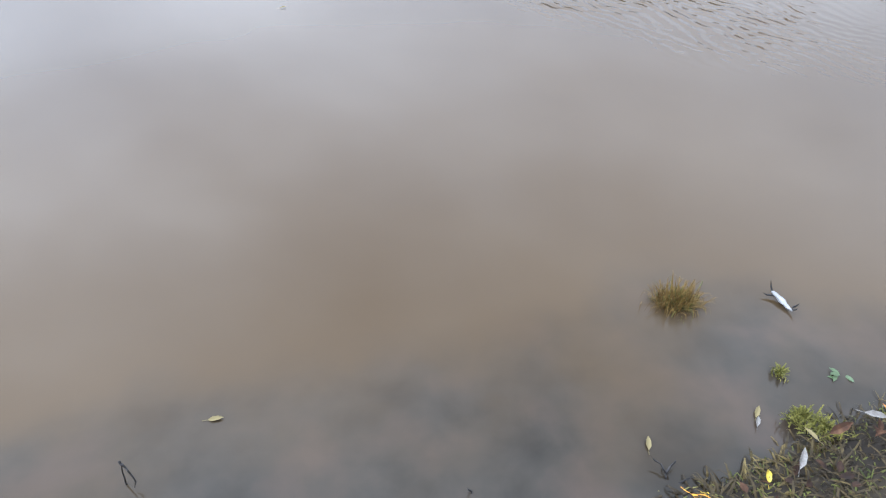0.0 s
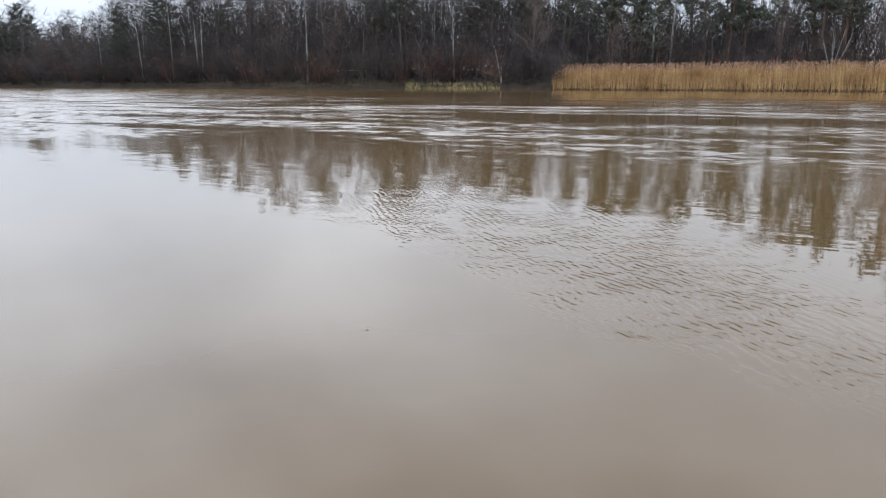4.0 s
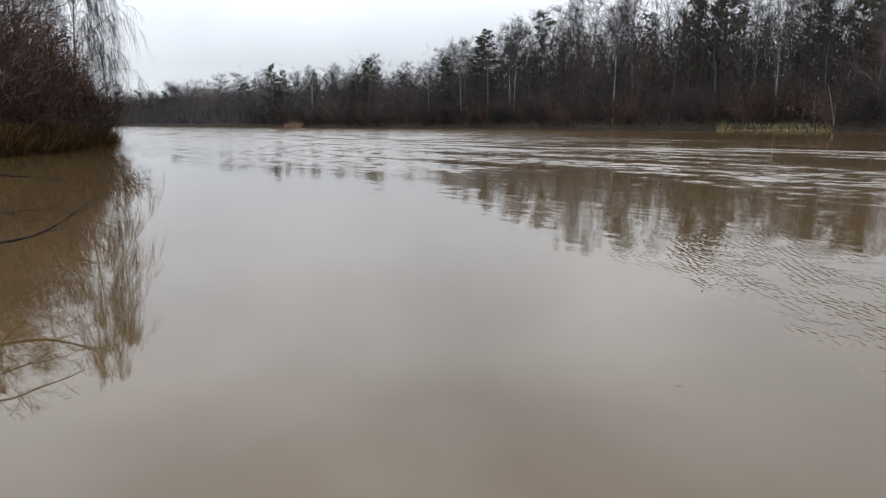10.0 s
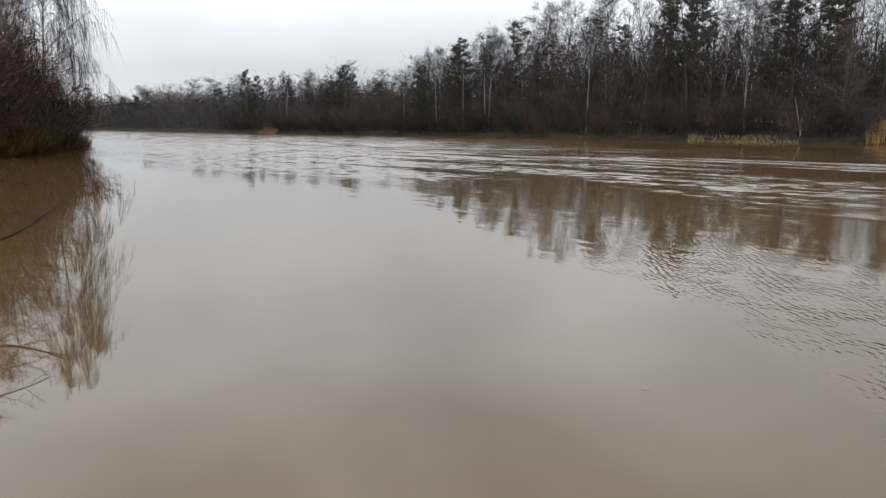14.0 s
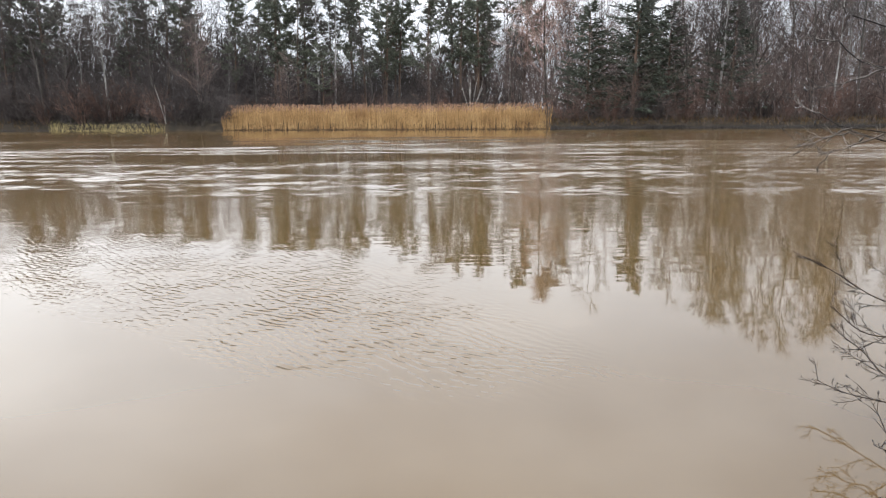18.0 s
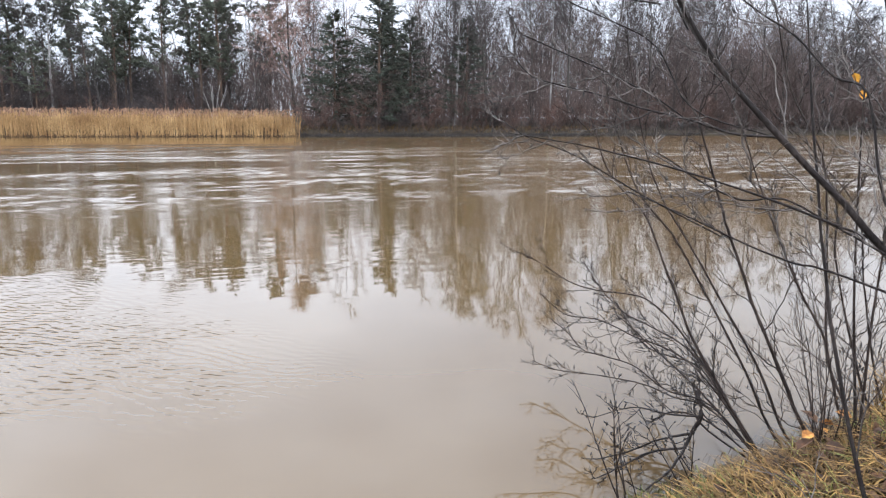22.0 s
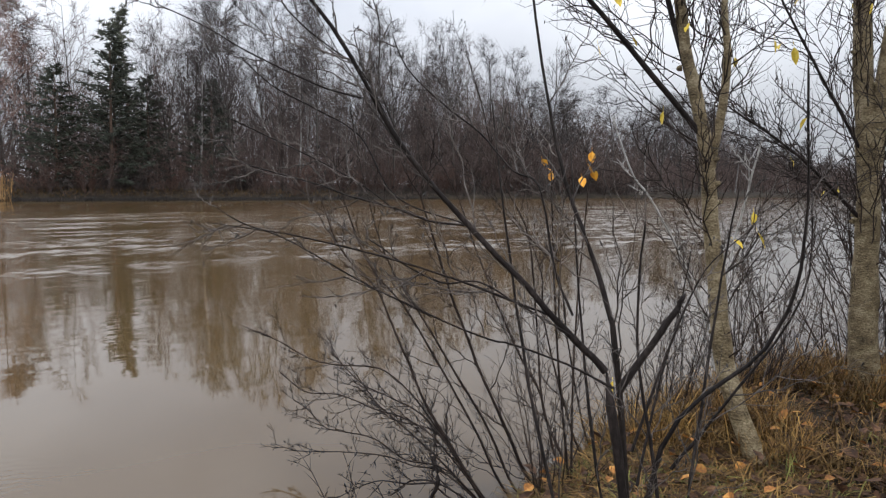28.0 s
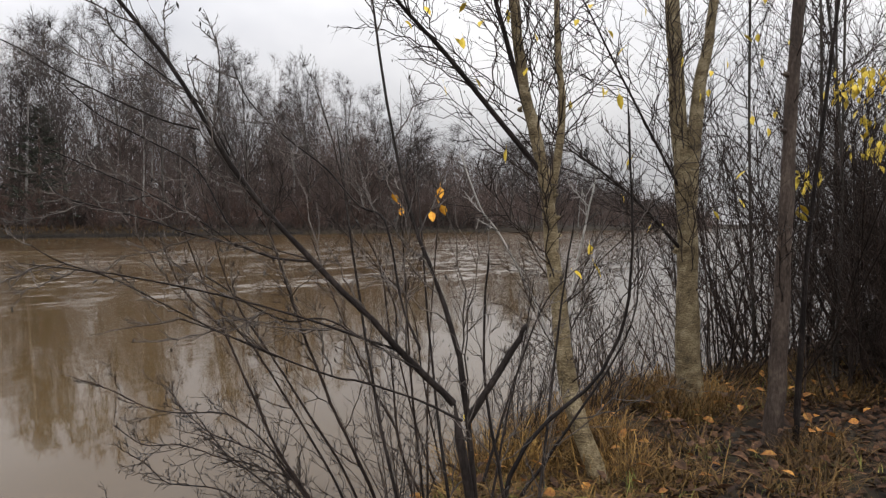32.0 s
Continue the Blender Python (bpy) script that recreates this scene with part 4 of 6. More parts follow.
for kind, x, y, h, turn, wide in [(GREYS[1], -37.5, 13.6, 14, 20, 1.3), (GREYS[3], -35.8, 15.0, 12, 100, 1.3), (GREYS[1], -39.5, 17.0, 14.5, 210, 1.3), (GREYS[3], -38.0, 18.6, 11, 330, 1.2), (GREYS[0], -41, 15.0, 16, 60, 1.3), (BIRCHES[2], -44, 22.5, 15, 140, 1.2), (SPRUCES[0], -40.0, 13.6, 16, 0, 1.1), (SPRUCES[0], -42.0, 17.2, 15, 90, 1.1),
                              (BUSHES[2], -34.2, 14.4, 6.5, 0, 1.5), (BUSHES[0], -34.6, 16.2, 6.8, 80, 1.5), (BUSHES[2], -36.4, 17.6, 7.0, 160, 1.05), (BUSHES[0], -38.2, 19.6, 6.2, 250, 0.95), (BUSHES[2], -39.6, 22.0, 5.6, 20, 1.0), (BUSHES[0], -41.5, 24.4, 4.8, 120, 1.4), (BUSHES[1], -36.2, 19.8, 3.8, 200, 1.3), (BUSHES[1], -43.5, 26.4, 4.2, 300, 1.3), (BUSHES[0], -46.5, 28.6, 4.4, 45, 1.4), (BUSHES[2], -52, 31.5, 5.0, 145, 1.5), (BUSHES[1], -60, 36.0, 5.0, 245, 1.5)]:
    plant_to(kind, x, y, h, turn, wide)


def left_brush(seed, count):
    rng = random.Random(seed)
    buf = Buf()
    for i in range(count):
        s = rng.random()
        x = -33.5 - 12 * s
        y = near_y(x) - 0.4 - rng.random() * (4.0 - 2.5 * s)
        h = (9.0 - 6.0 * s) * rng.uniform(0.3, 1.0)
        p = Vector((x, y, land_z(x, y) + rng.uniform(0, 0.4) * h))
        q = p + Vector((rng.gauss(0, 0.2), rng.gauss(0, 0.2), 1)) * h * 0.8
        buf.spike(p, q, 0.014)
        for k in range(14):
            a = p.lerp(q, rng.uniform(0.05, 1))
            buf.spike(a, a + Vector((rng.gauss(0, 0.7), rng.gauss(0, 0.7), rng.uniform(-0.1, 1.0))).normalized() * rng.uniform(0.4, 1.3), 0.0085)
    tagged(new("undergrowth", buf.mesh("undergrowth", M_RUST)), "dense dark reddish-brown thicket on the near bank", "wood", kind="stuff")


left_brush(411, 2300)
tussock_strip("withered_grass", -36.5, -31.2, -0.9, 1.3, 3600, 0.9, 2.1, M_DRYGRASS, "tall withered brown grass hanging over the water", 412, near_y)
tussock_strip("withered_grass", -48, -36, -0.9, 1.2, 2200, 0.4, 1.2, M_DRYGRASS, "low withered grass on the near bank edge", 413, near_y)


# ---- shrubs close by: guided stems with side shoots ----
def smooth_line(guide, per=5, rng=None, wobble=0.0):
    """A soft line through a few guide points."""
    g = [Vector(p) for p in guide]
    g = [g[0] * 2 - g[1]] + g + [g[-1] * 2 - g[-2]]
    out = []
    for i in range(1, len(g) - 2):
        a, b, c, d = g[i - 1], g[i], g[i + 1], g[i + 2]
        for k in range(per):
            t = k / per
            p = 0.5 * (2 * b + (c - a) * t + (2 * a - 5 * b + 4 * c - d) * t * t + (3 * b - a - 3 * c + d) * t ** 3)
            out.append(p + (rv(rng, wobble) if rng and out else Vector()))
    out.append(g[-2])
    return out


def kinked(p, d, length, n, rng, kink=0.22, rise=0.3):
    """A twig that turns a little at each bud, now to one side, now to the other."""
    pts, d = [p.copy()], d.normalized()
    side = d.orthogonal().normalized()
    side = Matrix.Rotation(rng.uniform(0, math.tau), 3, d) @ side
    sign = 1
    for i in range(n):
        step = (d + side * sign * kink * rng.uniform(0.4, 1.2) + rv(rng, 0.1)).normalized()
        d = (d + rv(rng, 0.09) + Vector((0, 0, rise / n))).normalized()
        sign = -sign
        pts.append(pts[-1] + step * (length / n))
    return pts


def shoots(buf, line, rng, count, reach, r, start=0.15, rise=0.35, fine=5, buds=None, third=True):
    """Side shoots with their own twigs, along a stem."""
    for i in range(count):
        s = start + (1 - start) * (i + rng.random()) / count
        p, d = on_line(line, min(s, 0.999))
        length = reach * rng.uniform(0.4, 1.25) * (1.15 - 0.6 * s)
        sub = kinked(p, side_way(d, rng.uniform(0.4, 1.05), rng) + Vector((0, 0, rise * 0.3)), length, 7, rng, 0.24, rise)
        buf.tube(sub, [r * (1 - 0.09 * k) for k in range(8)], 4)
        for j in range(fine):
            q, e = on_line(sub, rng.uniform(0.12, 0.97))
            tw = kinked(q, side_way(e, rng.uniform(0.45, 1.1), rng) + Vector((0, 0, 0.12)), length * rng.uniform(0.15, 0.5), 4, rng, 0.28, 0.25)
            buf.tube(tw, [r * 0.66, r * 0.58, r * 0.5, r * 0.42, r * 0.24], 3)
            if third:
                for k in range(2):
                    a, g = on_line(tw, rng.uniform(0.25, 0.95))
                    buf.spike(a, a + side_way(g, rng.uniform(0.4, 1.0), rng) * length * rng.uniform(0.06, 0.2), r * 0.36)
            if buds is not None and rng.random() < 0.22:
                c = tw[-1]
                w = Vector((rng.gauss(0, 0.4), rng.gauss(0, 0.4), rng.choice((-1, 1)))).normalized()
                buds.tube([c - w * 0.004, c + w * 0.004, c + w * 0.013], [0.001, 0.003, 0.0008], 4)


def guided_shrub(name, seed, stems, mat, label, category="shrub", smooth=True, twig_mat=None, dense=1.1):
    """stems: guide points, base radius, tip radius, shoots, reach."""
    rng = random.Random(seed)
    root = tagged(new(name), label, category)
    foot = Vector(stems[0][0][0])
    root.location = foot
    for guide, r0, r1, count, reach in stems:
        line = [p - foot for p in smooth_line(guide, 5, rng, r0 * 0.25)]
        n = len(line)
        wood, twigs, buds = Buf(), Buf(), Buf()
        wood.tube(line, [(r0 + (r1 - r0) * (i / (n - 1))) * rng.uniform(0.92, 1.1) for i in range(n)], 7)
        st = part("stem", wood, mat, root, smooth=smooth)
        if count:
            shoots(twigs, line, rng, int(count * dense), reach, max(0.0023, r1 * 0.8), 0.12 if r0 < 0.016 else 0.3, 0.35, 7, buds)
            tagged(part("branchwork", twigs, twig_mat or mat, st, "fine side shoots"), kind="stuff")
            if buds.v:
                tagged(part("catkin", buds, M_BLACK, st, "small dark buds"), kind="stuff")
    return root


# a willow shrub upstream holds bare branches over the water
guided_shrub("willow_shrub", 421, [
    ([(-7.3, 1.4, 0.1), (-6.76, 2.49, 0.44), (-6.52, 3.13, 0.49), (-6.41, 3.64, 0.76)], 0.026, 0.006, 9, 0.4),
    ([(-7.3, 1.4, 0.1), (-6.92, 2.62, 0.99), (-6.76, 3.21, 1.01), (-6.67, 3.59, 0.94)], 0.014, 0.003, 11, 0.5),
    ([(-7.3, 1.4, 0.1), (-6.75, 2.51, 0.69), (-6.63, 3.01, 0.71), (-6.56, 3.39, 0.72)], 0.012, 0.0025, 11, 0.5),
], M_BROWNSTEM, "bare brown willow shrub with branches over the water")


# ---- shrubs and trees on the near bank downstream ----
UPRIGHT_STEMS = [
    ([(3.19, 1.13, 0.09), (3.16, 1.27, 0.31), (3.13, 1.39, 0.5), (3.08, 1.54, 0.85), (3.05, 1.63, 1.06), (2.98, 1.79, 1.25), (2.94, 1.89, 1.52)], 0.011, 0.0028, 13, 0.38),
    ([(3.37, 1.08, 0.05), (3.35, 1.24, 0.34), (3.28, 1.45, 0.72), (3.25, 1.6, 0.95), (3.18, 1.77, 1.17), (3.13, 1.91, 1.55), (3.14, 1.96, 1.72)], 0.009, 0.0026, 13, 0.4),
    ([(3.44, 1.06, 0.05), (3.42, 1.21, 0.35), (3.38, 1.39, 0.63), (3.34, 1.55, 0.89), (3.3, 1.68, 1.09), (3.29, 1.78, 1.29), (3.28, 1.88, 1.64), (3.28, 1.95, 1.96)], 0.009, 0.0024, 14, 0.42),
    ([(3.47, 0.99, 0.09), (3.43, 1.12, 0.37), (3.39, 1.23, 0.62), (3.36, 1.33, 0.88), (3.34, 1.4, 1.07), (3.32, 1.47, 1.3), (3.3, 1.53, 1.5), (3.32, 1.52, 1.64)], 0.012, 0.004, 12, 0.4),
    ([(3.61, 0.9, 0.16), (3.63, 1.0, 0.48), (3.64, 1.14, 0.7), (3.65, 1.26, 0.93), (3.67, 1.35, 1.1), (3.7, 1.42, 1.22), (3.69, 1.56, 1.56), (3.64, 1.77, 1.9)], 0.0085, 0.0024, 14, 0.42),
    ([(3.61, 0.88, 0.21), (3.62, 0.98, 0.42), (3.65, 1.03, 0.77), (3.68, 1.07, 1.06), (3.7, 1.13, 1.35), (3.68, 1.29, 1.65), (3.68, 1.39, 2.01), (3.68, 1.5, 2.31)], 0.0085, 0.0026, 15, 0.42),
    ([(3.73, 0.83, 0.21), (3.74, 0.94, 0.52), (3.75, 1.04, 0.87), (3.78, 1.07, 1.11), (3.77, 1.19, 1.35), (3.72, 1.41, 1.56)], 0.008, 0.0022, 13, 0.4),
    ([(3.8, 0.79, 0.21), (3.83, 0.87, 0.45), (3.86, 0.94, 0.74), (3.88, 1.02, 1.1), (3.83, 1.28, 1.39), (3.77, 1.54, 1.68)], 0.007, 0.002, 13, 0.4),
]
LOW_STEMS = [
    ([(3.13, 1.25, 0.3), (3.18, 1.39, 0.41), (3.2, 1.55, 0.54), (3.21, 1.73, 0.62), (3.18, 1.96, 0.61), (3.16, 2.15, 0.63), (3.13, 2.34, 0.71), (3.06, 2.57, 0.79)], 0.0055, 0.0012, 14, 0.26),
    ([(3.12, 1.27, 0.33), (3.19, 1.46, 0.43), (3.23, 1.67, 0.47), (3.27, 1.87, 0.5), (3.32, 2.06, 0.59), (3.39, 2.22, 0.68)], 0.005, 0.0012, 12, 0.26),
    ([(3.06, 1.27, 0.35), (3.11, 1.49, 0.42), (3.14, 1.71, 0.43), (3.16, 1.94, 0.46), (3.16, 2.17, 0.44), (3.17, 2.38, 0.53)], 0.0045, 0.0011, 13, 0.26),
    ([(3.12, 1.27, 0.22), (3.2, 1.51, 0.31), (3.28, 1.73, 0.37), (3.36, 1.94, 0.43), (3.47, 2.1, 0.41)], 0.006, 0.002, 9, 0.24),
    ([(3.03, 1.22, 0.25), (3.04, 1.45, 0.25), (3.06, 1.65, 0.31), (3.06, 1.86, 0.31), (3.11, 2.0, 0.29), (3.15, 2.15, 0.35), (3.19, 2.29, 0.37)], 0.004, 0.001, 12, 0.22),
    ([(3.03, 1.22, 0.23), (3.08, 1.44, 0.21), (3.13, 1.64, 0.2), (3.12, 1.91, 0.17), (3.1, 2.16, 0.13), (3.11, 2.38, 0.13)], 0.004, 0.001, 12, 0.2),
    ([(3.03, 1.22, 0.17), (3.12, 1.45, 0.12), (3.21, 1.65, -0.02), (3.26, 1.91, -0.07), (3.33, 2.12, -0.22)], 0.0045, 0.0012, 9, 0.2),
    ([(3.05, 1.29, 0.15), (3.27, 1.41, 0.22), (3.48, 1.55, 0.21), (3.7, 1.66, 0.2)], 0.005, 0.002, 4, 0.15),
    ([(3.17, 1.18, 0.16), (3.26, 1.32, 0.24), (3.34, 1.49, 0.3), (3.35, 1.75, 0.31), (3.42, 1.92, 0.39), (3.46, 2.12, 0.55)], 0.005, 0.0013, 12, 0.26),
]
ALDER_REACH = [
    ([(1.9, 0.18, 1.09), (1.91, 0.3, 1.13), (1.91, 0.44, 1.16), (1.93, 0.51, 1.16), (1.91, 0.64, 1.2), (1.89, 0.77, 1.25), (1.88, 0.87, 1.28), (1.88, 0.95, 1.3)], 0.0042, 0.0012, 12, 0.26),
    ([(1.91, 0.29, 1.2), (1.91, 0.42, 1.26), (1.9, 0.53, 1.31), (1.9, 0.63, 1.3), (1.88, 0.73, 1.34), (1.88, 0.8, 1.38), (1.89, 0.87, 1.41)], 0.0036, 0.0011, 10, 0.24),
    ([(1.89, 0.55, 1.45), (1.88, 0.66, 1.46), (1.87, 0.76, 1.49), (1.84, 0.88, 1.52), (1.83, 0.98, 1.55), (1.79, 1.09, 1.58), (1.76, 1.19, 1.61), (1.75, 1.26, 1.67)], 0.0042, 0.0011, 13, 0.26),
    ([(1.88, 0.87, 1.78), (1.87, 0.98, 1.81), (1.85, 1.12, 1.87), (1.82, 1.24, 1.93), (1.79, 1.36, 2.0), (1.73, 1.5, 2.07)], 0.0035, 0.001, 10, 0.22),
    ([(1.9, 0.77, 1.48), (1.89, 0.88, 1.55), (1.87, 1.02, 1.62), (1.83, 1.15, 1.68), (1.79, 1.28, 1.74)], 0.0025, 0.0009, 10, 0.22),
    ([(1.92, 0.57, 1.45), (1.89, 0.77, 1.52), (1.9, 0.89, 1.68), (1.88, 1.03, 1.76), (1.86, 1.17, 1.83), (1.84, 1.29, 1.93)], 0.0026, 0.0009, 10, 0.22),
    ([(1.98, 0.71, 1.19), (1.92, 0.9, 1.28), (1.88, 1.03, 1.35), (1.85, 1.13, 1.4), (1.81, 1.25, 1.44), (1.79, 1.34, 1.49)], 0.003, 0.001, 11, 0.22),
    ([(1.95, 0.3, 1.24), (1.98, 0.36, 1.35), (2.02, 0.42, 1.55), (2.04, 0.5, 1.59), (2.05, 0.6, 1.69), (2.05, 0.71, 1.77), (2.04, 0.83, 1.88), (2.06, 0.9, 2.0)], 0.0045, 0.0013, 13, 0.26),
    ([(1.96, 0.82, 1.71), (1.99, 0.89, 1.83), (2.05, 0.93, 1.99), (2.1, 0.98, 2.1)], 0.0035, 0.0012, 9, 0.22),
    ([(1.95, 0.83, 1.72), (1.95, 0.92, 1.86), (1.92, 1.05, 1.96), (1.9, 1.15, 2.05), (1.92, 1.2, 2.13)], 0.0035, 0.0012, 9, 0.22),
]

guided_shrub("alder_shrub", 501, [
    ([(2.02, 0.10, 0.12), (2.04, 0.16, 0.6), (2.0, 0.23, 1.12)], 0.0135, 0.011, 0, 0),
    ([(2.0, 0.23, 1.10), (1.92, 0.35, 1.25), (1.76, 0.64, 1.61), (1.65, 0.79, 1.91), (1.45, 1.05, 2.3)], 0.0095, 0.003, 30, 0.42),
    ([(2.02, 0.20, 1.05), (2.06, 0.10, 1.22), (2.08, 0.06, 1.30)], 0.010, 0.006, 2, 0.1),
    ([(2.07, 0.14, 0.2), (2.06, 0.21, 1.05), (2.09, 0.28, 1.33), (2.15, 0.42, 1.65), (2.27, 0.58, 2.3)], 0.010, 0.003, 26, 0.45),
    ([(2.15, 0.20, 0.15), (2.28, 0.14, 0.83), (2.40, -0.10, 1.12), (2.42, -0.18, 1.41), (2.41, -0.16, 1.95)], 0.008, 0.0028, 16, 0.3),
    ([(2.05, 0.05, 0.14), (2.16, 0.12, 0.7), (2.2, 0.2, 1.15), (2.25, 0.2, 1.5)], 0.007, 0.0025, 13, 0.3),
    ([(1.94, 0.33, 1.23), (1.82, 0.62, 1.34), (1.66, 0.88, 1.42), (1.5, 1.06, 1.46)], 0.0032, 0.0012, 12, 0.3),
    ([(2.08, 0.05, 0.14), (2.3, 0.3, 0.6), (2.42, 0.42, 1.1), (2.5, 0.5, 1.7)], 0.007, 0.0022, 16, 0.36),
    ([(2.0, 0.15, 0.14), (2.12, 0.4, 0.7), (2.2, 0.55, 1.2), (2.3, 0.7, 1.9)], 0.007, 0.0022, 16, 0.36),
    ([(2.1, 0.1, 0.14), (2.42, 0.08, 0.7), (2.6, 0.05, 1.2), (2.62, 0.0, 1.6)], 0.007, 0.0022, 16, 0.36),
    ([(2.56, 0.16, 0.66), (2.58, 0.02, 0.88), (2.64, -0.18, 1.23), (2.69, -0.19, 1.56)], 0.006, 0.002, 18, 0.3),
    ([(2.54, 0.28, 0.7), (2.65, 0.2, 1.02), (2.77, 0.11, 1.28), (2.88, -0.03, 1.43)], 0.005, 0.0016, 18, 0.3),
    ([(2.54, 0.26, 0.59), (2.65, 0.23, 0.87), (2.76, 0.19, 1.12), (2.76, 0.15, 1.39)], 0.005, 0.0016, 20, 0.34),
] + [(line, a * 0.75, max(b, 0.0017), k + 2, w) for line, a, b, k, w in ALDER_REACH], M_DARKSTEM, "dark leafless alder shrub with forked main stem", twig_mat=M_GREYSHOOT, dense=0.5)

def rooted(line):
    """Carries a stem back into the bank."""
    x, y, z = line[0]
    return [(x + 0.04, y - 0.13, -0.06)] + line


# a willow of upright stems, and low branches bowed over the water
guided_shrub("willow_shrub", 502, [(rooted(line), a * 0.85, b, k, w) for line, a, b, k, w in UPRIGHT_STEMS], M_BROWNSTEM, "leafless willow shrub with slender brown stems leaning over the water", dense=1.3)
guided_shrub("willow_shrub", 503, [([(3.2, 1.0, -0.05)] + line, a, max(b, 0.0026), k, w) for line, a, b, k, w in LOW_STEMS], M_BROWNSTEM, "low willow shrub with twiggy branches bowed over the water", twig_mat=M_DARKSTEM, dense=1.8)


def bank_tree(name, seed, trunk_guide, r0, r1, limbs, mat, label, spread=1.0, crown_from=0.3, count=30):
    """A young tree close by: trunk, forked limbs, twigs."""
    rng = random.Random(seed)
    root = tagged(new(name), label, "tree")
    foot = Vector(trunk_guide[0])
    root.location = foot
    line = [p - foot for p in smooth_line(trunk_guide, 7, rng, r0 * 0.06)]
    wood, n = Buf(), len(line)
    wood.tube(line, [(r0 * (1.25 if i == 0 else 1) + (r1 - r0) * (i / (n - 1))) * rng.uniform(0.95, 1.05) for i in range(n)], 12)
    for k in range(10):
        p, d = on_line(line, rng.uniform(0.03, 0.6))
        w = side_way(d, 1.4, rng)
        wood.tube([p + w * r0 * 0.6, p + w * r0 * 0.98, p + w * r0 * 1.12], [0.016, 0.012, 0.004], 6)
    part("trunk", wood, mat, root, smooth=True)
    lines = [(line, crown_from, count, spread)]
    for guide, a, b in limbs:
        ln = [p - foot for p in smooth_line(guide, 6, rng, a * 0.1)]
        w = Buf()
        w.tube(ln, [a + (b - a) * i / (len(ln) - 1) for i in range(len(ln))], 9)
        part("limb", w, mat if a > 0.021 else M_DARKSTEM, root, smooth=True)
        lines.append((ln, 0.15, max(7, count // 3), spread * 0.7))
    for ln, start, cnt, reach in lines:
        tw, buds = Buf(), Buf()
        shoots(tw, ln, rng, cnt, reach, 0.004, start, 0.3, 10, buds)
        tagged(part("branchwork", tw, M_BROWNSTEM, root, "fine bare twigs"), kind="stuff")
        tagged(part("catkin", buds, M_BLACK, root, "small dark catkins"), kind="stuff")
    return root


tree_a = bank_tree("young_aspen", 511, [(3.71, -0.08, 0.15), (3.79, 0.13, 0.69), (3.78, 0.21, 1.26), (3.77, 0.28, 1.82), (3.75, 0.41, 2.49), (3.72, 0.5, 4.2), (3.65, 0.6, 6.6)], 0.052, 0.012, [
    ([(3.772, 0.285, 1.80), (3.48, 0.67, 2.31), (3.31, 0.88, 2.56), (2.95, 1.25, 3.1)], 0.0145, 0.005),
    ([(3.78, 0.24, 1.65), (3.79, 0.19, 2.1), (3.78, 0.22, 2.65), (3.85, 0.2, 4.4)], 0.024, 0.008),
    ([(3.76, 0.36, 2.1), (3.72, 0.5, 2.6), (3.6, 0.75, 3.6)], 0.016, 0.006)], M_PALEBARK, "slender young tree with smooth pale grey bark", 0.9, 0.16, 46)
tree_b = bank_tree("young_aspen", 512, [(5.22, -0.53, 0.15), (5.2, -0.49, 0.8), (5.2, -0.47, 1.54), (5.21, -0.38, 2.67), (5.2, -0.3, 4.4), (5.1, -0.2, 7.4)], 0.092, 0.02, [
    ([(5.2, -0.48, 1.65), (5.2, -0.54, 2.47), (5.19, -0.62, 3.02), (5.2, -0.8, 4.8)], 0.055, 0.015),
    ([(5.2, -0.47, 1.7), (5.0, -0.05, 2.5), (4.8, 0.3, 3.2)], 0.010, 0.004),
    ([(5.2, -0.47, 1.35), (4.95, -0.1, 1.75), (4.6, 0.3, 2.05)], 0.014, 0.004)], M_PALEBARK, "forked young tree with thick pale trunk", 1.2, 0.16, 56)
tree_c = bank_tree("young_alder", 513, [(4.48, -0.88, 0.15), (4.46, -0.91, 0.6), (4.45, -0.93, 1.24), (4.44, -0.96, 2.45), (4.4, -1.05, 4.2), (4.3, -1.1, 6.8)], 0.06, 0.014, [
    ([(4.55, -1.02, 0.15), (4.56, -1.05, 0.9), (4.54, -1.08, 1.6), (4.5, -1.2, 3.0)], 0.02, 0.008)], M_BROWNBARK, "dark-barked young tree with a thin side stem", 1.0, 0.35, 22)
guided_shrub("dead_sapling", 514, [
    ([(4.69, 0.22, 0.08), (4.68, 0.26, 0.47), (4.66, 0.41, 0.96), (4.62, 0.66, 1.45), (4.59, 0.8, 1.66), (4.55, 0.93, 2.02)], 0.011, 0.004, 5, 0.3),
    ([(4.88, 0.34, 0.05), (4.91, 0.29, 0.79), (4.94, 0.23, 1.24), (4.97, 0.16, 1.61), (5.0, 0.09, 1.95)], 0.012, 0.005, 4, 0.3),
], M_PALEPOLE, "pale dead saplings leaning beside the water", "tree")
for k, (x, y, h, r) in enumerate([(6.9, -1.15, 6.5, 0.014), (7.8, -1.75, 7.5, 0.02), (6.5, -1.7, 6.0, 0.012), (9.2, -2.3, 7.0, 0.02), (6.0, -1.55, 5.5, 0.011), (8.8, -3.0, 8.0, 0.024)]):
    z = land_z(x, y) - 0.05
    rr = random.Random(600 + k)
    top = (x + rr.uniform(-0.5, 0.3), y + rr.uniform(-0.2, 0.6), h)
    bank_tree("sapling", 520 + k, [(x, y, z), (x + rr.uniform(-0.1, 0.1), y + rr.uniform(-0.1, 0.1), h * 0.4), top], r, 0.008, [], M_GREY, "thin bare sapling in the thicket", 1.25, 0.08, 46)


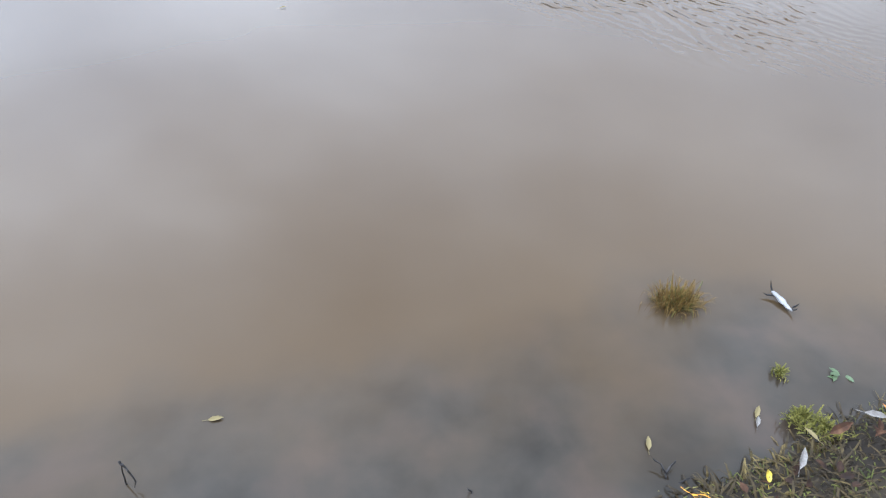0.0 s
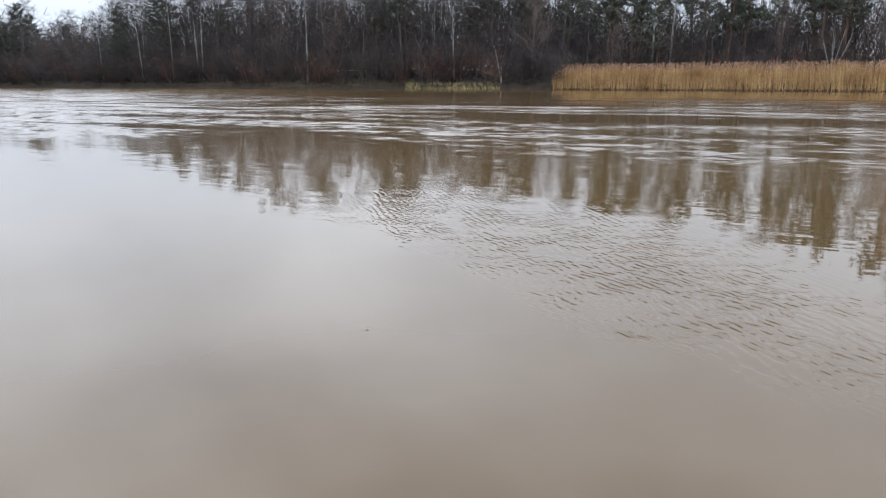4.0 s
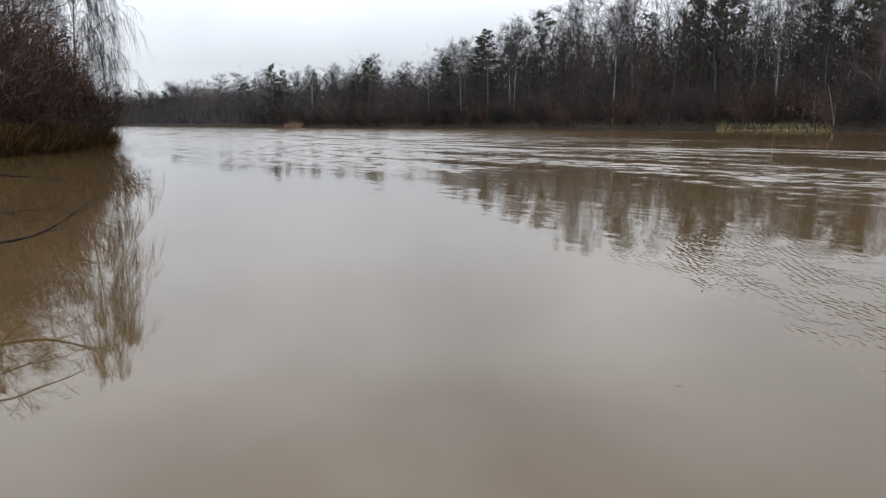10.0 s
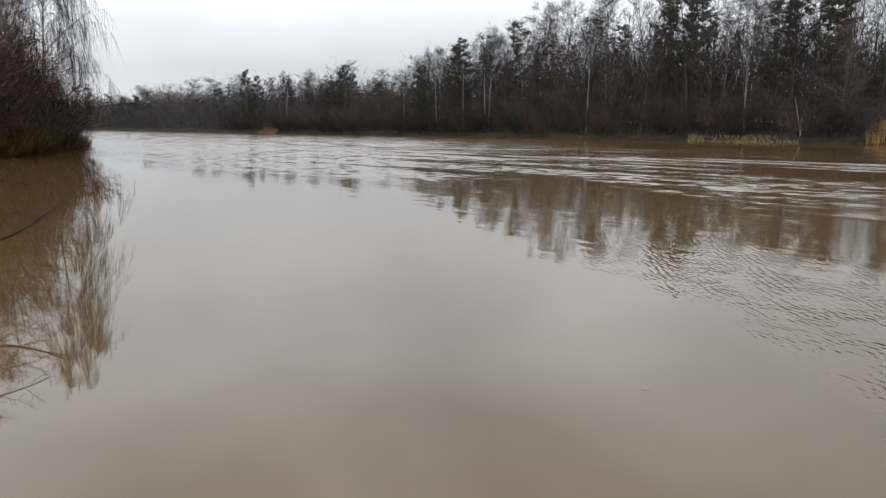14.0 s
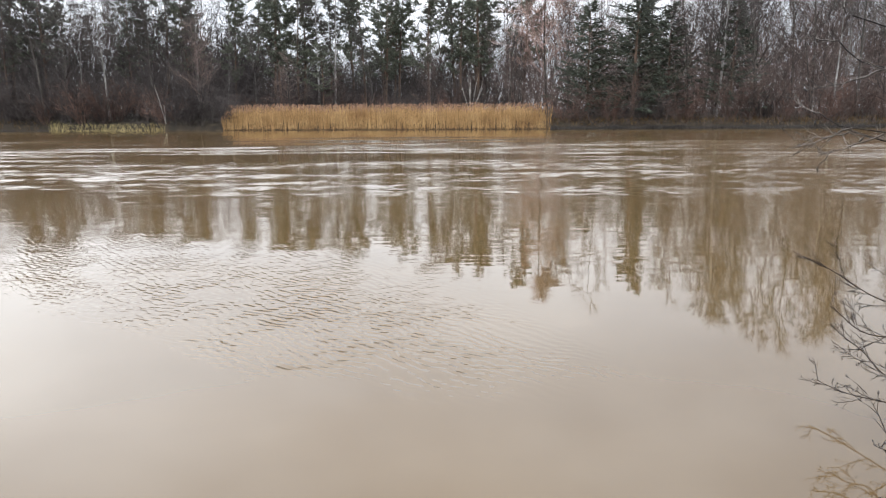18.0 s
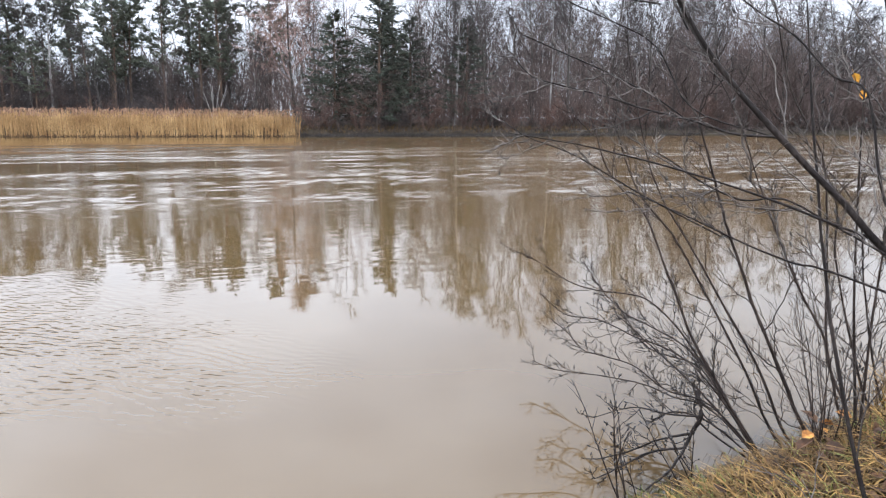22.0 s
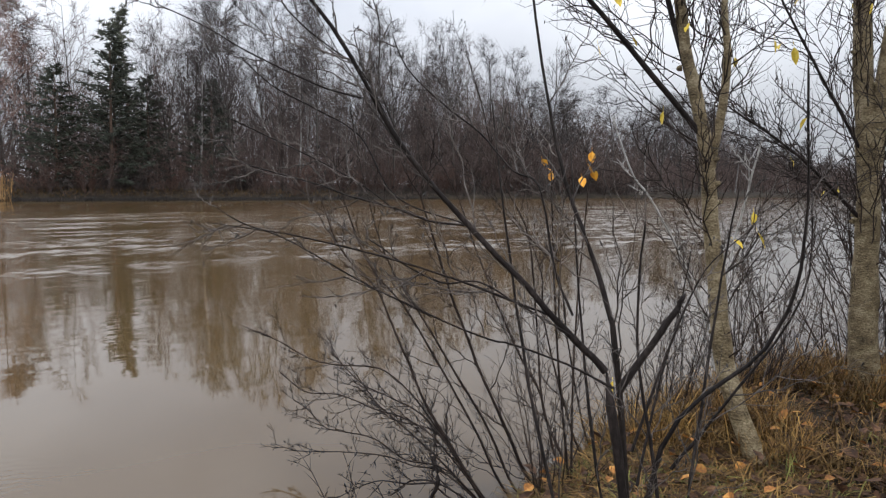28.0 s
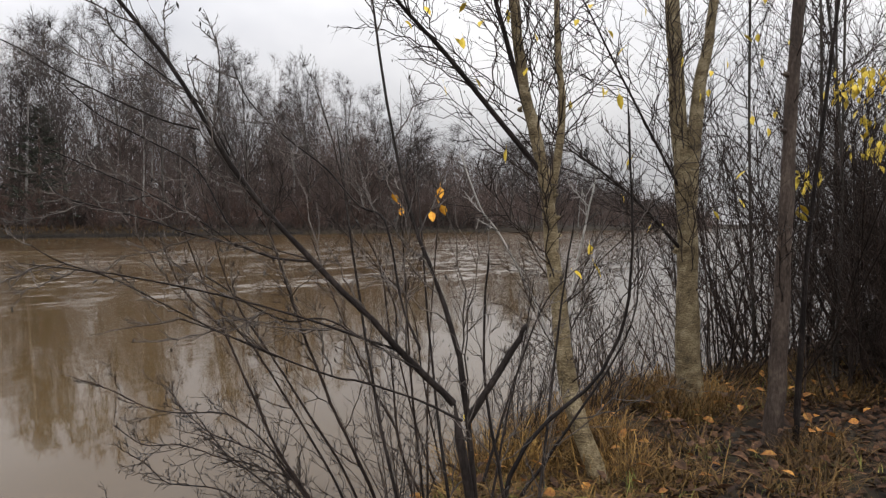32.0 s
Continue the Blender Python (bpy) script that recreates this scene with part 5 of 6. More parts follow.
def thicket_bush(name, seed, height, stems, label):
    rng = random.Random(seed)
    root = tagged(new(name), label, "bush")
    wood, twigs = Buf(), Buf()
    for i in range(stems):
        a = rng.uniform(0, math.tau)
        base = Vector((math.cos(a), math.sin(a), 0)) * rng.uniform(0, 0.35) + Vector((0, 0, -0.1))
        h = height * rng.uniform(0.6, 1.05)
        line = curve_pts(base, Vector((math.cos(a) * 0.4, math.sin(a) * 0.4, 1)) + rv(rng, 0.25), h, 7, rng, 0.10, 0.1)
        wood.tube(line, [0.010 * (1 - 0.115 * j) for j in range(8)], 5)
        shoots(twigs, line, rng, 12, h * 0.25, 0.0036, 0.05, 0.15, 4, None, False)
    part("branchwork", wood, M_THICKET, root)
    part("crown", twigs, M_THICKET, root)
    return root


THICKET = [thicket_bush("thicket_bush", 540 + i, h, 15, "tangled leafless brown bush on the bank") for i, h in enumerate((3.0, 2.3))]
for i, (x, y, s, turn) in enumerate([(7.4, -1.6, 1.0, 0), (6.6, -2.2, 0.95, 70), (8.3, -2.4, 1.2, 140), (7.5, -2.9, 1.2, 220), (9.6, -3.0, 1.25, 300), (6.9, -3.2, 1.15, 20), (11.0, -3.7, 1.35, 100), (9.0, -4.2, 1.4, 180), (12.8, -4.6, 1.5, 250), (6.1, -2.1, 0.7, 160), (15, -5.6, 1.6, 30), (7.9, -4.6, 1.4, 310), (6.0, -2.7, 0.95, 15), (5.6, -2.4, 0.7, 95), (6.4, -3.9, 1.3, 185), (5.4, -3.2, 1.0, 275), (6.2, -0.72, 0.75, 33), (6.9, -1.1, 0.9, 133), (7.6, -1.45, 1.0, 233), (7.1, -2.2, 1.1, 55), (8.0, -3.3, 1.3, 335), (10.2, -5, 1.5, 75), (5.0, -2.9, 0.8, 215)]):
    proto = THICKET[i % 2]
    m = pose(x, y, land_z(x, y), 0, 0, turn)
    ob = proto if i < 2 else copy_thing(proto, m)
    ob.matrix_basis = m @ Matrix.Diagonal((s, s, s * 1.15, 1))
for i, (x, y, s, turn) in enumerate([(4.3, 0.45, 0.42, 10), (4.9, 0.1, 0.45, 80), (5.6, -0.05, 0.5, 150), (6.3, -0.45, 0.6, 230), (4.0, 0.55, 0.36, 300), (5.2, 0.2, 0.42, 45), (6.9, -0.75, 0.65, 120), (3.2, 0.8, 0.34, 200)]):
    m = pose(x, y, land_z(x, y), 0, 0, turn)
    ob = copy_thing(THICKET[1], m)
    ob.matrix_basis = m @ Matrix.Diagonal((s, s, s, 1))
    tagged(ob, "low tangled bare bush at the water's edge")


def bank_wood(seed, count, x0, x1, gap, deep, tall, r, label, tilt=0.15, mat=None):
    """The wood behind on the near bank, too dense to count."""
    rng = random.Random(seed)
    buf = Buf()
    for i in range(count):
        x = rng.uniform(x0, x1)
        y = near_y(x) - gap - rng.random() * deep
        h = tall * rng.uniform(0.35, 1.0)
        p = Vector((x, y, land_z(x, y) + rng.uniform(0, 0.25) * h))
        line = curve_pts(p, Vector((rng.gauss(0, tilt), rng.gauss(0, tilt), 1)), h * 0.8, 4, rng, 0.1, 0)
        buf.tube(line, [r * 1.8, r * 1.6, r * 1.3, r, r * 0.5], 3)
        for k in range(16):
            a, d = on_line(line, rng.uniform(0.05, 0.99))
            w = side_way(d, rng.uniform(0.4, 1.1), rng)
            m = a + w * rng.uniform(0.2, 0.6)
            buf.spike(a, m, r * 0.7)
            for j in range(2):
                buf.spike(a.lerp(m, rng.uniform(0.3, 0.9)), m + rv(rng, 0.35), r * 0.45)
    tagged(new("bank_wood", buf.mesh("bank_wood", mat or M_THICKET)), label, "wood", kind="stuff")


bank_wood(561, 1500, 5.4, 11, 1.4, 4.5, 2.6, 0.0034, "dense low tangle of bare brown shoots on the near bank", 0.45)
bank_wood(564, 1100, 6.0, 14, 1.7, 6.0, 5.8, 0.0023, "tall haze of fine rosy-grey twigs on the near bank", 0.3, M_FINETWIG)
# added out of view behind the camera, to darken near ground and stems
bank_wood(563, 260, -14, 6, 3.6, 6.0, 9.0, 0.008, "unseen leafless wood added behind the bank to block sky light")
bank_wood(562, 420, 12, 45, 0.6, 12.0, 8.5, 0.007, "dense leafless wood further along the near bank")


# ---- clinging leaves ----
def leaf_mesh(name, length, width, mat, fold=0.25):
    buf = Buf()
    buf.leaf(Vector((0, 0, 0)), Vector((1, 0, 0)), Vector((0, 0, 1)), length, width, fold)
    buf.tube([Vector((-0.3 * length, 0, 0.05 * length)), Vector((-0.1 * length, 0, 0)), Vector((0.05 * length, 0, 0))], [0.0008, 0.0008, 0.0006], 3)
    return buf.mesh(name, mat)


LEAF_Y = [leaf_mesh("leaf", 0.075, 0.034, M_YELLOW), leaf_mesh("leaf", 0.06, 0.036, M_YELLOW, 0.5)]
LEAF_O = leaf_mesh("leaf", 0.062, 0.046, M_ORANGE, 0.3)


def hang_leaf(parent, place, mesh, rng, s=1.0):
    ob = new("leaf", mesh)
    ob.parent = parent
    ob.matrix_basis = Matrix.Translation(Vector(place) - parent.location) @ pose(0, 0, 0, rng.uniform(-50, 50), rng.uniform(35, 95), rng.uniform(0, 360)) @ Matrix.Scale(s * rng.uniform(0.85, 1.15), 4)
    return ob


rng = random.Random(77)
for place in [(3.50, 0.66, 2.42), (3.42, 0.60, 2.40), (3.46, 0.55, 2.22), (3.55, 0.42, 1.90), (3.75, 0.36, 2.32), (3.74, 0.32, 2.48), (3.80, 0.0, 2.22), (3.80, -0.03, 2.20), (3.80, -0.08, 2.18), (3.72, 0.12, 1.32), (3.7, 0.02, 1.36), (3.6, 0.62, 0.62), (3.70, -0.15, 1.86), (3.2, 0.9, 2.6), (3.75, 0.05, 2.6), (3.6, 0.55, 2.52), (3.4, 0.78, 2.55), (3.3, 0.84, 2.46), (3.55, 0.62, 2.6), (3.7, 0.45, 2.6), (3.85, -0.02, 2.5), (3.8, 0.12, 2.55), (3.82, -0.1, 2.4), (3.45, 0.7, 2.2), (3.8, 0.05, 1.45)]:
    hang_leaf(tree_a, place, LEAF_Y[rng.randrange(2)], rng, 0.95)
for k in range(26):
    hang_leaf(tree_b, (5.1 + rng.uniform(-0.4, 0.3), -0.55 + rng.gauss(0, 0.35), rng.uniform(1.5, 3.2)), LEAF_Y[rng.randrange(2)], rng, 0.95)
orange_bush = guided_shrub("maple_sapling", 551, [([(3.3, 0.72, 0.1), (3.28, 0.8, 0.9), (3.25, 0.84, 1.75)], 0.007, 0.003, 6, 0.2), ([(3.3, 0.72, 0.1), (3.3, 0.72, 0.9), (3.28, 0.66, 1.72)], 0.006, 0.0025, 5, 0.2)], M_BROWNSTEM, "thin sapling with a few orange leaves")
for place in [(3.27, 0.86, 1.64), (3.26, 0.88, 1.68), (3.27, 0.84, 1.62), (3.28, 0.68, 1.66), (3.28, 0.66, 1.71), (3.27, 0.70, 1.60), (3.28, 0.66, 1.63)]:
    hang_leaf(orange_bush, place, LEAF_O, rng, 0.8)
gold = guided_shrub("yellow_leaved_shrub", 552, [([(5.75, -1.6, 0.2), (5.9, -1.65, 1.3), (6.02 + dx, -1.72 + dy, h)], 0.008, 0.0025, 8, 0.4) for dx, dy, h in ((0, 0.1, 2.65), (0.05, -0.1, 2.55), (0.1, 0.3, 2.2), (-0.05, -0.15, 2.3), (0.1, -0.3, 2.9))], M_BROWNSTEM, "shrub with clusters of bright yellow leaves")
for k in range(170):
    c = [(6.04, -1.61, 2.56), (6.0, -1.76, 2.6), (5.99, -1.8, 2.34), (5.98, -1.85, 2.1), (6.0, -1.9, 2.5), (6.0, -1.85, 2.65), (6.1, -1.38, 1.9)][k % 7 if k % 3 else k % 6]
    hang_leaf(gold, (c[0] + rng.gauss(0, 0.09), c[1] + rng.gauss(0, 0.08), c[2] + rng.gauss(0, 0.05)), LEAF_Y[rng.randrange(2)], rng, 1.1)
for place in [(4.55, -1.0, 1.62), (4.57, -1.03, 1.66), (4.56, -0.97, 1.6)]:
    hang_leaf(tree_c, place, LEAF_Y[0], rng, 1.2)


# ---- ground cover of the near bank ----
def bank_grass(name, seed, count, x0, x1, back, lo, hi, mat, label, bare=0.0, wide=0.006, gap=-0.04, flat=(0.45, 1.9)):
    """Withered grass in bent tufts."""
    rng = random.Random(seed)
    buf = Buf()
    while len(buf.v) < count * 7:
        x = x0 + (x1 - x0) * rng.random() ** 1.3
        y = near_y(x) - gap - back * rng.random() ** 1.2
        if noise.noise(Vector((x * 1.9, y * 1.9, seed * 0.1))) < bare:
            continue
        heap = rng.uniform(0, math.tau)
        for k in range(rng.randint(6, 16)):
            px, py = x + rng.gauss(0, 0.045), y + rng.gauss(0, 0.045)
            a = heap + rng.gauss(0, 0.8)
            s = rng.uniform(*flat)
            buf.blade(Vector((px, py, land_z(px, py) - 0.01)), Vector((math.cos(a) * s, math.sin(a) * s, 1)).normalized(), rng.uniform(lo, hi), wide * rng.uniform(0.6, 1.3), a + math.pi / 2, rng.uniform(0.5, 1.5))
    return tagged(new(name, buf.mesh(name, mat)), label, "grass", kind="stuff")


bank_grass("withered_grass", 601, 5200, 3.7, 7.5, 1.9, 0.12, 0.36, M_DRYGRASS, "tangled withered golden-brown grass on the bank", 0.02, gap=0.04)
bank_grass("matted_grass", 607, 6000, 2.35, 4.0, 1.3, 0.10, 0.24, M_DRYGRASS, "flattened wet golden-brown grass at the bank edge", -0.25, 0.006, 0.05, (1.4, 4.0))
bank_grass("matted_grass", 609, 1700, 2.35, 3.8, 1.0, 0.06, 0.16, M_GREENGRASS, "flattened mossy green grass at the bank edge", 0.0, 0.006, 0.03, (1.4, 4.0))
bank_grass("matted_grass", 608, 1800, 2.4, 4.2, 1.2, 0.12, 0.28, M_GOLDGRASS, "flattened golden grass blades at the bank edge", -0.1, 0.006, 0.06, (1.4, 3.5))
bank_grass("golden_grass", 606, 4200, 3.75, 6.0, 1.0, 0.2, 0.48, M_GOLDGRASS, "long golden dead grass arching over the bank edge", 0.0, 0.005, 0.08, (0.3, 1.5))
bank_grass("green_grass", 602, 1300, 2.2, 8.0, 2.6, 0.08, 0.2, M_GREENGRASS, "sparse green grass among the withered blades")
bank_grass("mossy_grass", 603, 2600, 0.55, 1.9, 0.7, 0.02, 0.05, M_GREENGRASS, "short mossy grass on the wet bank edge", -1.0, 0.005)
bank_grass("withered_grass", 604, 7000, 0.55, 1.9, 0.7, 0.03, 0.085, M_WETGRASS, "matted wet brown grass on the bank edge", -1.0, 0.006, -0.04, (0.8, 3.0))

FALLEN = [leaf_mesh("fallen_leaf", 0.075, 0.05, M_LITTER, 0.5), leaf_mesh("fallen_leaf", 0.062, 0.045, M_RUSSET, 0.4), leaf_mesh("fallen_leaf", 0.085, 0.055, M_LITTER, 0.15)]
rng = random.Random(88)
for k in range(300):
    x = rng.uniform(2.8, 6.4)
    y = near_y(x) - 0.12 - rng.random() * 1.9
    ob = new("fallen_leaf", FALLEN[rng.choice((0, 0, 1, 1, 1, 2))])
    ob.matrix_basis = pose(x, y, land_z(x, y) + rng.uniform(0.05, 0.16), rng.gauss(0, 22), rng.gauss(0, 22), rng.uniform(0, 360)) @ Matrix.Scale(rng.uniform(0.7, 1.25), 4)
    tagged(ob, "curled brown fallen leaf lying on the grass", "leaf", "leaves on the bank")


def litter(name, seed, count, x0, x1, back, size, label, gap=0.05):
    rng = random.Random(seed)
    buf = Buf()
    for k in range(count):
        x = rng.uniform(x0, x1)
        y = near_y(x) - gap - back * rng.random()
        a = rng.uniform(0, math.tau)
        buf.leaf(Vector((x, y, land_z(x, y) + rng.uniform(0.008, 0.03))), Vector((math.cos(a), math.sin(a), rng.gauss(0, 0.25))), Vector((rng.gauss(0, 0.3), rng.gauss(0, 0.3), 1)), rng.uniform(0.6, 1.2) * size, size * 0.55, rng.uniform(0.1, 0.5))
    tagged(new(name, buf.mesh(name, M_LITTER)), label, "leaves", kind="stuff")


litter("leaf_litter", 611, 15000, 2.2, 8.5, 4.0, 0.065, "carpet of brown and tan fallen leaves")
litter("leaf_litter", 613, 2600, -5.0, 2.3, 4.0, 0.06, "thin scatter of brown fallen leaves on the soil", 0.7)
bank_grass("withered_grass", 605, 5200, 2.4, -5.0, 4.0, 0.05, 0.22, M_DRYGRASS, "trampled withered grass on the open bank", -0.1, 0.006, 0.75)
litter("leaf_litter", 612, 260, 0.6, 1.9, 0.7, 0.035, "small brown leaves caught in the bank grass")


# ---- things at the water's edge ----
def grass_tuft():
    rng = random.Random(621)
    root = tagged(new("grass_tuft"), "brown-green grass tuft standing in shallow water", "grass")
    root.location = (0.665, 1.335, -0.03)
    old, fresh = Buf(), Buf()
    for k in range(760):
        a, s = rng.uniform(0, math.tau), rng.uniform(0.1, 1.15)
        b = old if rng.random() < 0.82 else fresh
        b.blade(Vector((rng.gauss(0, 0.024), rng.gauss(0, 0.016), 0)), Vector((math.cos(a) * s, math.sin(a) * s * 0.8, 1)).normalized(), rng.uniform(0.05, 0.135), 0.0028, a + 1.57, rng.uniform(0.4, 1.6))
    part("dry_foliage", old, M_TUFT, root)
    part("green_foliage", fresh, M_GREENGRASS, root)


def bark_piece():
    """A curled strip of white bark with dark stubs at its ends."""
    root = tagged(new("bark_piece"), "curled white strip of birch bark with dark twig stubs, afloat", "bark")
    root.matrix_basis = pose(0.985, 1.335, 0.004, 0, 0, -62) @ Matrix.Scale(0.85, 4)
    buf, n = Buf(), 9
    for i in range(n):
        s = i / (n - 1)
        w = 0.0125 * math.sin(math.pi * min(1, 0.06 + s * 0.98)) ** 0.8 * (1 + 0.22 * math.sin(s * 17)) + 0.0012
        x = -0.05 + 0.10 * s
        z = 0.006 + 0.012 * (1 - s) ** 3
        for side, up in ((-1, 0.0), (-0.5, 0.008), (0, 0.011), (0.5, 0.008), (1, 0.0)):
            buf.v.append((x, side * w + 0.004 * math.sin(s * 5), z + up * w / 0.016))
    for i in range(n - 1):
        for j in range(4):
            o = i * 5 + j
            buf.f.append((o, o + 5, o + 6, o + 1))
        o = i * 5
        buf.f.append((o + 4, o + 9, o + 5, o))
    part("bark", buf, M_WHITE, root, smooth=True)
    for pts in ([(-0.048, 0, 0.016), (-0.062, 0.004, 0.03), (-0.078, 0.012, 0.05)], [(-0.03, 0.005, 0.01), (-0.05, -0.02, 0.008), (-0.064, -0.03, 0.012)], [(0.04, 0.004, 0.012), (0.047, 0.01, 0.024), (0.05, 0.016, 0.036)], [(0.045, -0.002, 0.01), (0.055, 0.0, 0.016), (0.06, 0.002, 0.026)]):
        b = Buf()
        b.tube([Vector(p) for p in pts], [0.004, 0.003, 0.0012], 5)
        part("twig_stub", b, M_BLACK, root)


def snag(name, seed, foot, pieces, label, r=0.004):
    rng = random.Random(seed)
    root = tagged(new(name), label, "twig")
    root.location = foot
    for pts in pieces:
        b = Buf()
        b.tube(smooth_line(pts, 4, rng, 0.003), [r * (1 - 0.6 * i / (4 * (len(pts) - 1))) for i in range(4 * (len(pts) - 1) + 1)], 5)
        part("twig", b, M_BLACK, root)


grass_tuft()
bark_piece()
snag("drowned_twig", 631, (-0.77, 0.71, -0.04), [[(0, 0, 0), (0.0, 0.0, 0.05), (0.005, 0.01, 0.12)], [(0.005, 0.01, 0.12), (0.02, 0.0, 0.11), (0.035, -0.01, 0.07), (0.03, -0.012, 0.05)]], "thin dark bent twig sticking out of the water", 0.003)
snag("drowned_twig", 632, (0.48, 0.73, -0.02), [[(0, 0, 0), (0.01, 0.02, 0.03), (-0.02, 0.05, 0.05)], [(0, 0, 0), (0.04, 0.0, 0.02), (0.07, 0.01, 0.035)], [(0.01, 0.02, 0.03), (0.04, 0.05, 0.04)], [(0, 0, 0), (-0.05, -0.01, 0.02)]], "clump of dark wet twigs at the bank edge")
snag("drowned_twig", 633, (0.02, 0.70, -0.03), [[(0, 0, 0), (0.01, 0.0, 0.03), (0.0, 0.0, 0.05)], [(0, 0, 0), (-0.02, 0.0, 0.03)]], "short dark stub in the shallow water")
for k, (x, y, turn, mesh, lift, label) in enumerate([
        (0.76, 0.915, 60, "t", 0.004, "small pale leaf floating by the bank"), (0.56, 0.70, -35, "y", 0.012, "yellow leaf lying at the water's edge"), (0.465, 0.815, 80, "t", 0.004, "yellow leaf afloat in the shallows"),
        (-0.63, 0.89, 10, "t", 0.002, "yellow leaf just under the surface"), (1.06, 0.86, 150, "w", 0.10, "pale curled leaf on the bank grass"), (0.83, 0.78, 120, "t", 0.10, "pale curled leaf on the bank grass"), (0.7, 0.70, 70, "y", 0.05, "yellow leaf on the bank grass"),
        (-1.0, 3.74, 30, "t", 0.003, "small tan leaf afloat on the river")]):
    me = leaf_mesh("floating_leaf", 0.042, 0.016, {"w": M_SCRAP, "y": M_YELLOW, "t": M_SEDGE}[mesh], 0.3)
    ob = tagged(new("floating_leaf", me), label, "leaf")
    ob.matrix_basis = pose(x, y, lift, 8, -6, turn)


def water_weed():
    rng = random.Random(641)
    root = tagged(new("water_plant"), "bright green leaves of a plant under shallow water", "plant")
    root.location = (1.03, 1.06, -0.006)
    for k in range(11):
        b = Buf()
        a = rng.uniform(0, math.tau)
        b.leaf(Vector((rng.gauss(0, 0.025), rng.gauss(0, 0.012), rng.uniform(0, 0.012))), Vector((math.cos(a), math.sin(a), 0.15)), Vector((rng.gauss(0, 0.2), rng.gauss(0, 0.2), 1)), rng.uniform(0.02, 0.036), 0.014)
        part("leaf", b, M_GREENLEAF, root)


water_weed()


def moss_clump(seed, foot, count, wide, label):
    """A cushion of short bright blades."""
    rng, b = random.Random(seed), Buf()
    for k in range(count):
        a, s, r = rng.uniform(0, math.tau), rng.uniform(0.2, 1.6), abs(rng.gauss(0, wide))
        t = rng.uniform(0, math.tau)
        b.blade(Vector((r * math.cos(t), r * math.sin(t) * 0.8, 0.012 * math.exp(-(r / wide) ** 2))), Vector((math.cos(a) * s, math.sin(a) * s, 1)).normalized(), rng.uniform(0.015, 0.04), 0.004, a + 1.57, 0.8)
    ob = tagged(new("moss_clump", b.mesh("moss_clump", M_MOSS)), label, "moss")
    ob.location = foot


moss_clump(671, (0.866, 0.905, 0.012), 260, 0.022, "yellow-green moss cushion at the bank edge")
moss_clump(672, (0.90, 0.86, 0.03), 200, 0.03, "olive moss cushion among wet grass")
moss_clump(673, (0.876, 1.061, -0.004), 70, 0.012, "small olive sprig standing in the shallows")
for x, y, z, turn, tilt, size, mat, label in (
        (0.764, 0.715, 0.085, 60, 25, 0.06, M_SCRAP, "grey curled dead leaf on the wet grass"), (0.964, 0.856, 0.11, -25, 15, 0.055, M_SCRAP, "pale curled dead leaf on the wet grass"),
        (0.753, 0.886, 0.006, 65, 5, 0.036, M_SCRAP, "small pale leaf scrap at the waterline"), (0.53, 0.691, 0.02, -40, 10, 0.085, M_ORANGE, "tan fallen leaf at the water's edge"),
        (0.86, 0.80, 0.10, 20, 20, 0.07, M_LITTER, "dark brown leaf on the wet grass"), (1.02, 0.79, 0.12, 100, 15, 0.08, M_RUSSET, "russet leaf on the wet grass")):
    ob = tagged(new("dead_leaf", leaf_mesh("dead_leaf", size, size * 0.36, mat, 0.5)), label, "leaf")
    ob.matrix_basis = pose(x, y, z, tilt, -tilt * 0.6, turn)


